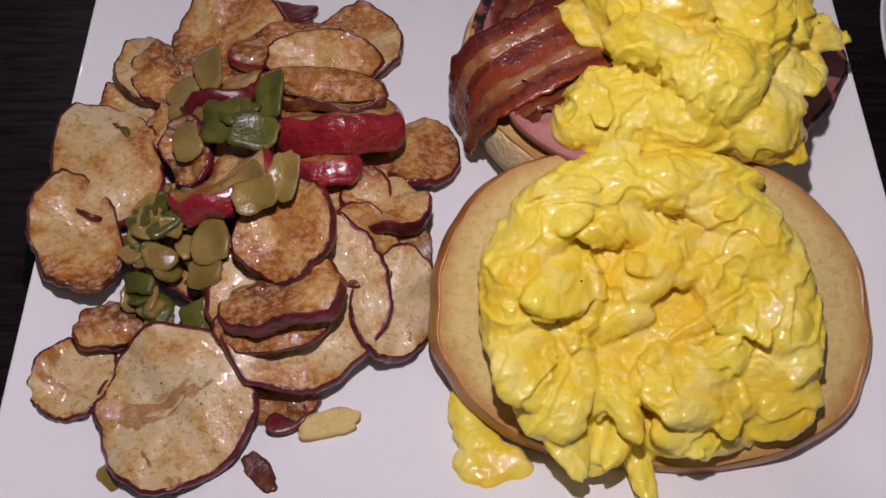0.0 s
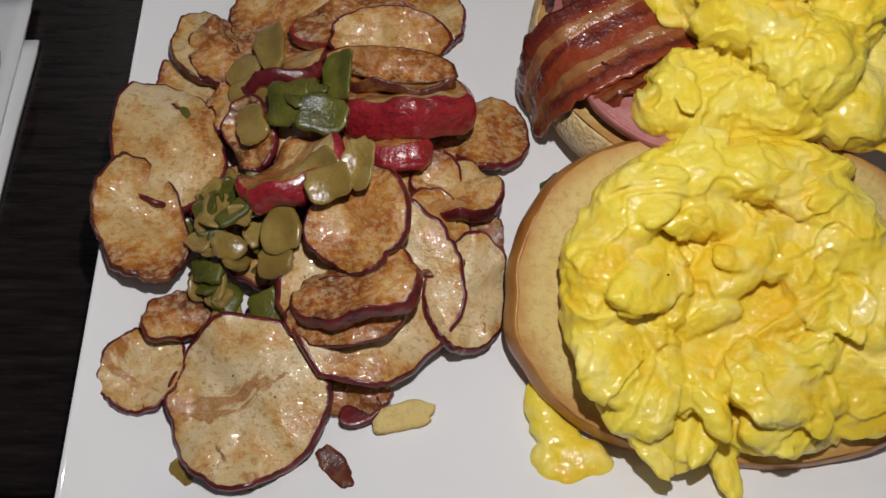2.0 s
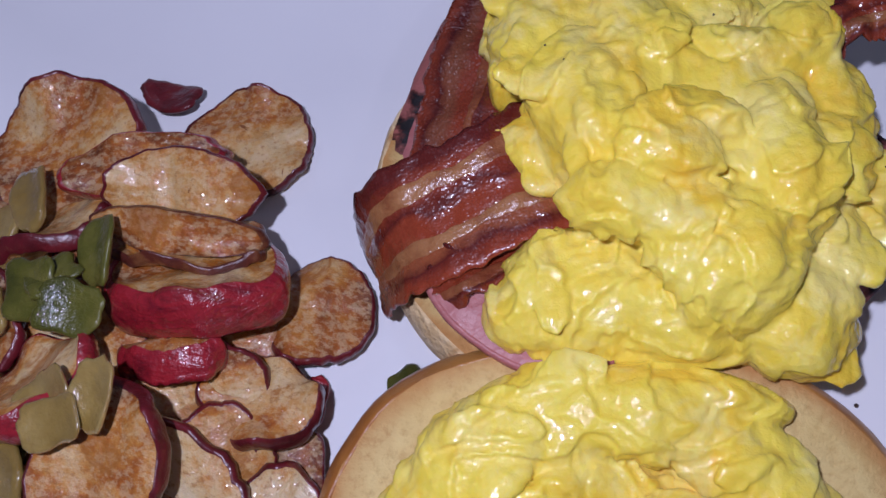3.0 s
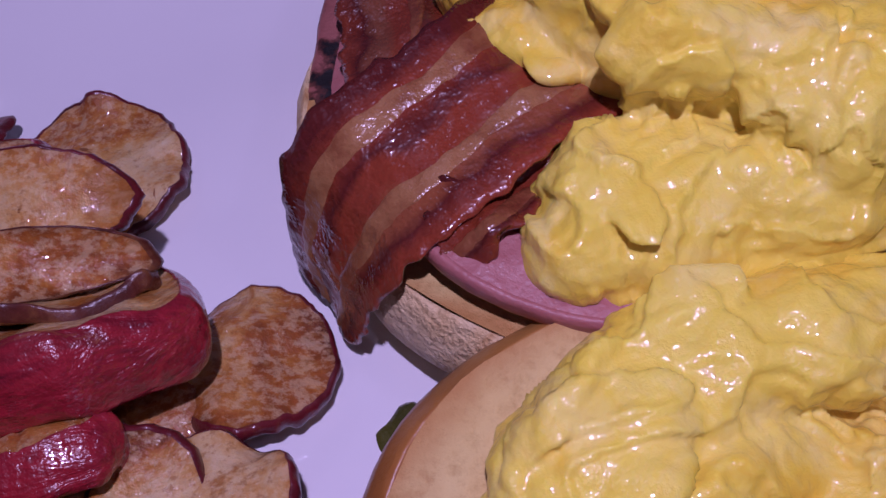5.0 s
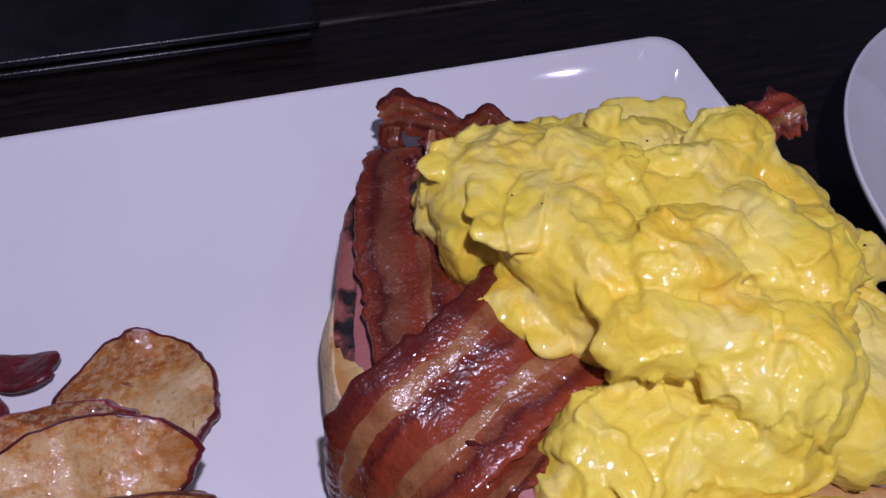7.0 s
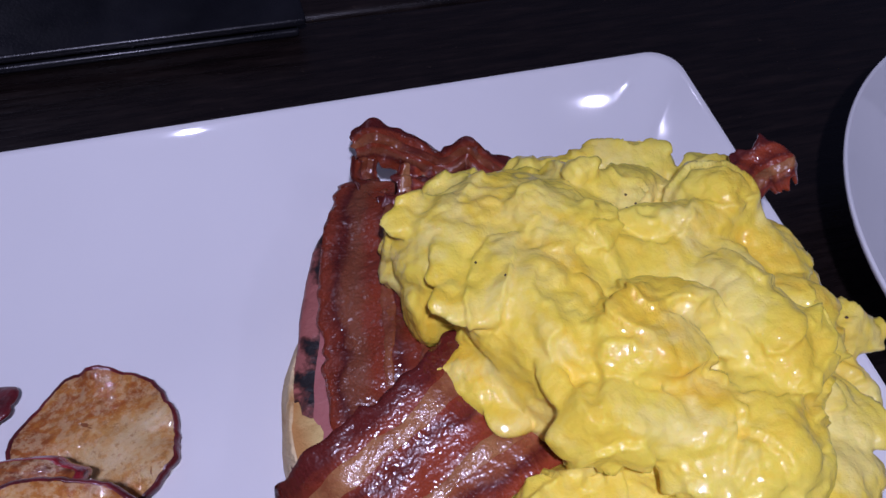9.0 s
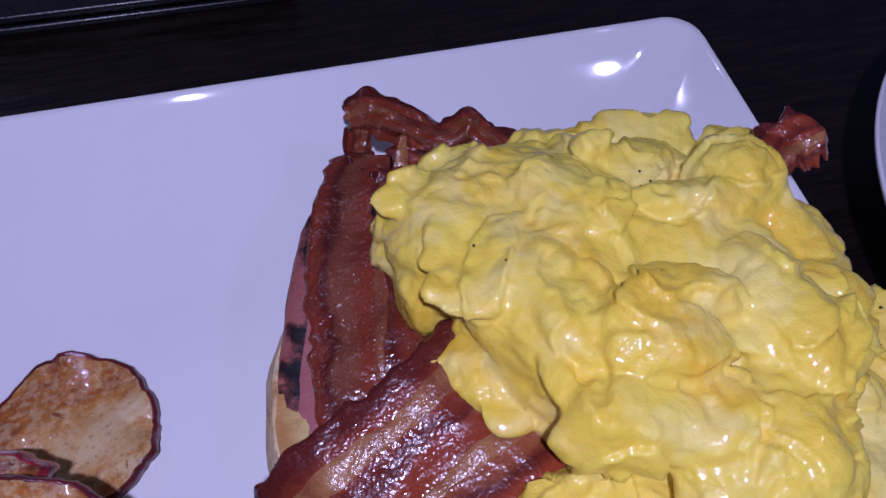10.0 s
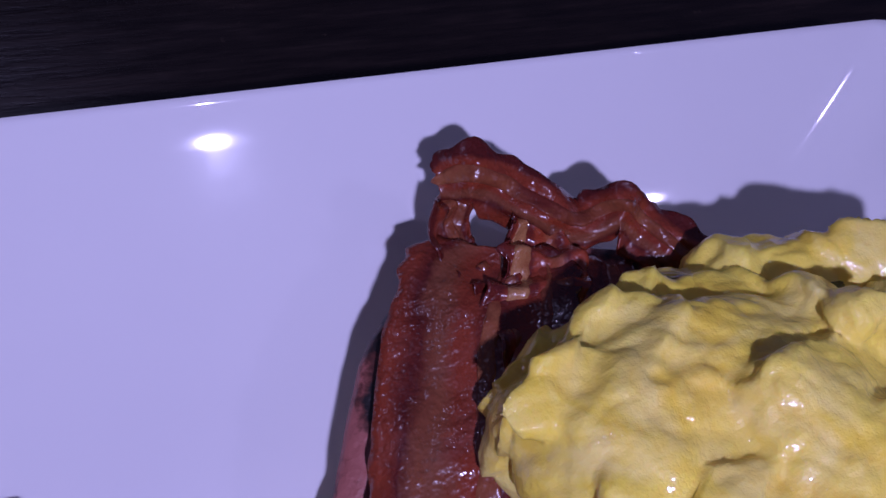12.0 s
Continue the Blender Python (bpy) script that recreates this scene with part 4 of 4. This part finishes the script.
P(-0.0116, 0.1762, 0.0310, 0.0205, 0.0052, -5, 34, 270, 0.0042, 21, -0.0022, tone=0.82, label="narrow orange-brown potato slice standing on edge")
P(-0.0460, 0.1800, 0.0200, 0.0150, 0.0100, 10, 50, 110, 0.0060, 22, red=True)
P(-0.0066, 0.1651, 0.0215, 0.0195, 0.0140, -4, 43, 92, 0.0125, 23, 0.0012, red=True, label="thick potato end with glossy wrinkled red skin")
P(-0.0112, 0.1513, 0.0215, 0.0120, 0.0070, -6, 58, 95, 0.0080, 24, red=True)
P(-0.0523, 0.1568, 0.0225, 0.0078, 0.0118, 10, 22, 200, 0.0045, 25)
P(-0.0104, 0.1754, 0.0225, 0.0200, 0.0100, -6, 36, 95, 0.0050, 30, 0.0010, tone=0.5)
P(-0.0303, 0.1680, 0.0195, 0.0130, 0.0140, 0, 20, 260, 0.0050, 31)
P(-0.0331, 0.1545, 0.0190, 0.0150, 0.0150, 0, 10, 260, 0.0050, 32)
P(-0.0051, 0.1383, 0.0145, 0.0180, 0.0165, 0, 14, 290, 0.0050, 33, red=True)
# top layer
P(-0.0366, 0.1386, 0.0280, 0.0150, 0.0110, 38, 40, 125, 0.0085, 26, 0.0030, red=True, label="curled potato slice with broad red skin edge")
P(-0.0182, 0.1254, 0.0315, 0.0142, 0.0160, -10, 18, 235, 0.0055, 27, 0.0012, red=True, label="potato slice on top with red skin along one edge")
P(-0.0190, 0.1063, 0.0270, 0.0180, 0.0115, 8, 24, 120, 0.0055, 28, -0.0030, red=True, label="curled fried potato slice with torn red skin")
P(-0.0209, 0.1005, 0.0230, 0.0175, 0.0100, 10, 12, 290, 0.0045, 29, -0.0020)


# ---- peppers, onions, scraps ----
def chip(name, material, label, category, group, x, y, z, rx, ry, yaw, tilt, toward, thick, seed, bend=0.0, square=4.5):
    """A small soft piece with rounded, squarish outline and curled faces."""
    na, rows = 28, [(0.0, 1.0), (0.35, 1.0), (0.7, 1.0), (0.9, 0.9), (1.0, 0.5), (1.03, 0.0), (1.0, -0.5), (0.9, -0.9), (0.6, -1.0), (0.0, -1.0)]
    verts = []
    for s, h in rows:
        for k in range(na):
            a = 2 * math.pi * k / na
            p = (math.cos(a), math.sin(a), 0.2)
            q = (abs(p[0]) ** square + abs(p[1]) ** square) ** (-1 / square) * (1 + 0.25 * wobble(p, 1.3, seed) + 0.12 * wobble(p, 3.5, seed)) * s
            px, py = rx * q * p[0], ry * q * p[1]
            verts.append((px, py, h * thick * 0.36 + bend * (px / rx) ** 2 + 0.0009 * wobble((px, py, h * 0.001), 130, seed)))
    faces = [(r * na + k, r * na + (k + 1) % na, (r + 1) * na + (k + 1) % na, (r + 1) * na + k) for r in range(len(rows) - 1) for k in range(na)]
    return thing(name, label, category, tilted(x, y, z, yaw, tilt, toward), group, mesh_of(name, verts, faces, material))


def green(*a, **k):
    return chip("pepper_piece", pepper, "soft cooked green pepper piece on the potatoes", "pepper", "green pepper pieces", *a, **k)


def onion_bit(*a, **k):
    return chip("onion_piece", onion, "translucent cooked onion piece on the potatoes", "onion", "onion pieces", *a, **k)


green(-0.0780, 0.1615, 0.0190, 0.0062, 0.0058, 20, 8, 180, 0.0026, 1, 0.0006)
green(-0.0400, 0.1615, 0.0325, 0.0070, 0.0066, 10, 20, 220, 0.0026, 2, 0.0010)
green(-0.0300, 0.1570, 0.0335, 0.0074, 0.0056, -10, 14, 280, 0.0028, 3, 0.0012)
green(-0.0355, 0.1645, 0.0335, 0.0060, 0.0050, 40, 18, 120, 0.0024, 4)
green(-0.0255, 0.1695, 0.0345, 0.0046, 0.0078, -8, 30, 200, 0.0026, 5, 0.0010)
green(0.0400, 0.1490, 0.0040, 0.0048, 0.0040, 15, 20, 180, 0.0028, 6)
onion_bit(-0.0255, 0.1315, 0.0390, 0.0062, 0.0048, 15, 14, 230, 0.0022, 7, 0.0018, 5.0)
onion_bit(-0.0175, 0.1365, 0.0405, 0.0048, 0.0072, -12, 20, 210, 0.0022, 8, 0.0020, 4.5)
onion_bit(-0.0295, 0.1375, 0.0360, 0.0060, 0.0046, 35, 25, 200, 0.0022, 9, 0.0014, 5.0)
onion_bit(-0.0395, 0.1225, 0.0285, 0.0058, 0.0066, 0, 20, 220, 0.0034, 10, 0.0006, 2.6)
onion_bit(-0.0415, 0.1145, 0.0245, 0.0060, 0.0045, 25, 20, 240, 0.0034, 11, 0.0006, 2.3)
rng = random.Random(5)
for k in range(44):
    a, q = rng.uniform(0, 6.283), math.sqrt(rng.random())
    bx, by = -0.0560 + 0.0115 * q * math.cos(a), 0.1235 + 0.0220 * q * math.sin(a)
    bz = 0.0120 + 0.014 * (1 - q * q) * rng.uniform(0.7, 1.1) + (0.004 if by > 0.118 else 0.0)
    make = green if rng.random() < 0.56 else onion_bit
    make(bx, by, bz, rng.uniform(0.0030, 0.0054), rng.uniform(0.0026, 0.0046), rng.uniform(0, 180), rng.uniform(5, 50), rng.uniform(0, 360), rng.uniform(0.0024, 0.0038), 150 + k, rng.uniform(0, 0.0014), rng.uniform(2.8, 6.0))
green(-0.0450, 0.1035, 0.0145, 0.0050, 0.0052, 20, 20, 250, 0.0030, 90)
green(-0.0485, 0.0565, 0.0095, 0.0060, 0.0036, 12, 30, 270, 0.0026, 91)
onion_bit(-0.0670, 0.0565, 0.0077, 0.0085, 0.0040, 58, 8, 180, 0.0030, 92, 0.0004, 3.0)
onion_bit(-0.0490, 0.1865, 0.0260, 0.0048, 0.0085, 12, 22, 200, 0.0034, 101, 0.0008, 2.8)
onion_bit(-0.0540, 0.1695, 0.0215, 0.0060, 0.0072, 30, 14, 220, 0.0034, 102, 0.0008, 3.2)
onion_bit(-0.0575, 0.1805, 0.0205, 0.0052, 0.0060, -20, 18, 190, 0.0032, 103, 0.0006, 3.0)
onion_bit(-0.0515, 0.1575, 0.0270, 0.0050, 0.0062, 15, 24, 200, 0.0032, 104, 0.0006, 3.4)
chip("potato_scrap", crumb, "small pale scrap of fried potato on the plate", "potato", "potato scraps", -0.0058, 0.0755, 0.0052, 0.0085, 0.0042, 14, 0, 0, 0.0040, 93, 0.0006, 2.2)
chip("potato_scrap", rim_skin, "small dark red scrap of potato skin on the plate", "potato", "potato scraps", -0.0178, 0.0765, 0.0062, 0.0058, 0.0040, 28, 12, 90, 0.0022, 94, 0.0012, 2.2)
chip("potato_scrap", brown_skin, "small dark brown scrap of potato on the plate", "potato", "potato scraps", -0.0240, 0.0610, 0.0067, 0.0072, 0.0034, -48, 8, 90, 0.0030, 95, 0.0008, 2.2)
chip("potato_scrap", rim_skin, "dark red scrap of potato skin behind the slices", "potato", "potato scraps", -0.0277, 0.2265, 0.0068, 0.0085, 0.0050, -10, 14, 90, 0.0026, 96, 0.0020, 2.2)
chip("potato_scrap", skin, "small dark red scrap of potato skin beside the bun", "potato", "potato scraps", 0.0190, 0.1445, 0.0050, 0.0030, 0.0055, 0, 14, 0, 0.0026, 97, 0.0010, 2.2)
chip("pepper_piece", pepper, "olive green pepper piece stuck in the egg's far edge", "pepper", "green pepper pieces", 0.0830, 0.2325, 0.0425, 0.0060, 0.0036, -14, 30, 260, 0.0026, 98, 0.0008)
chip("pepper_piece", pepper, "olive green pepper piece stuck in the egg's far edge", "pepper", "green pepper pieces", 0.1050, 0.2330, 0.0425, 0.0050, 0.0034, 12, 30, 90, 0.0026, 99, 0.0006)


def speck(x, y, r, seed):
    """A grain of ground pepper on top of what lies below it."""
    hit, place, normal, _, _, _ = scene.ray_cast(bpy.context.evaluated_depsgraph_get(), Vector((x, y, 0.2)), Vector((0, 0, -1)))
    bm = bmesh.new()
    bmesh.ops.create_icosphere(bm, subdivisions=2, radius=r)
    for v in bm.verts:
        v.co *= 1 + 0.5 * wobble(v.co, 1.2 / r, seed)
    me = bpy.data.meshes.new("pepper_speck")
    bm.to_mesh(me)
    bm.free()
    me.materials.append(burnt.m)
    thing("pepper_speck", "tiny dark grain of ground pepper on the food", "pepper", Matrix.Translation(place), "ground pepper grains", me)


burnt = Mat("ground_pepper", 0.6)
burnt.colour(burnt.ramp(burnt.noise(900), (0.3, (0.02, 0.012, 0.008)), (0.7, (0.09, 0.04, 0.02))))
bpy.context.view_layer.update()
for k, (x, y, r) in enumerate(((0.0700, 0.2060, 0.00026), (0.0735, 0.2010, 0.00024), (0.1060, 0.2180, 0.00030), (0.1050, 0.2150, 0.00026), (0.1075, 0.2160, 0.00028),
                               (0.1370, 0.1830, 0.00035), (0.0640, 0.1060, 0.00035), (-0.0400, 0.0780, 0.00030), (-0.0520, 0.0840, 0.00030), (0.1410, 0.1450, 0.00050))):
    speck(x, y, r, k)
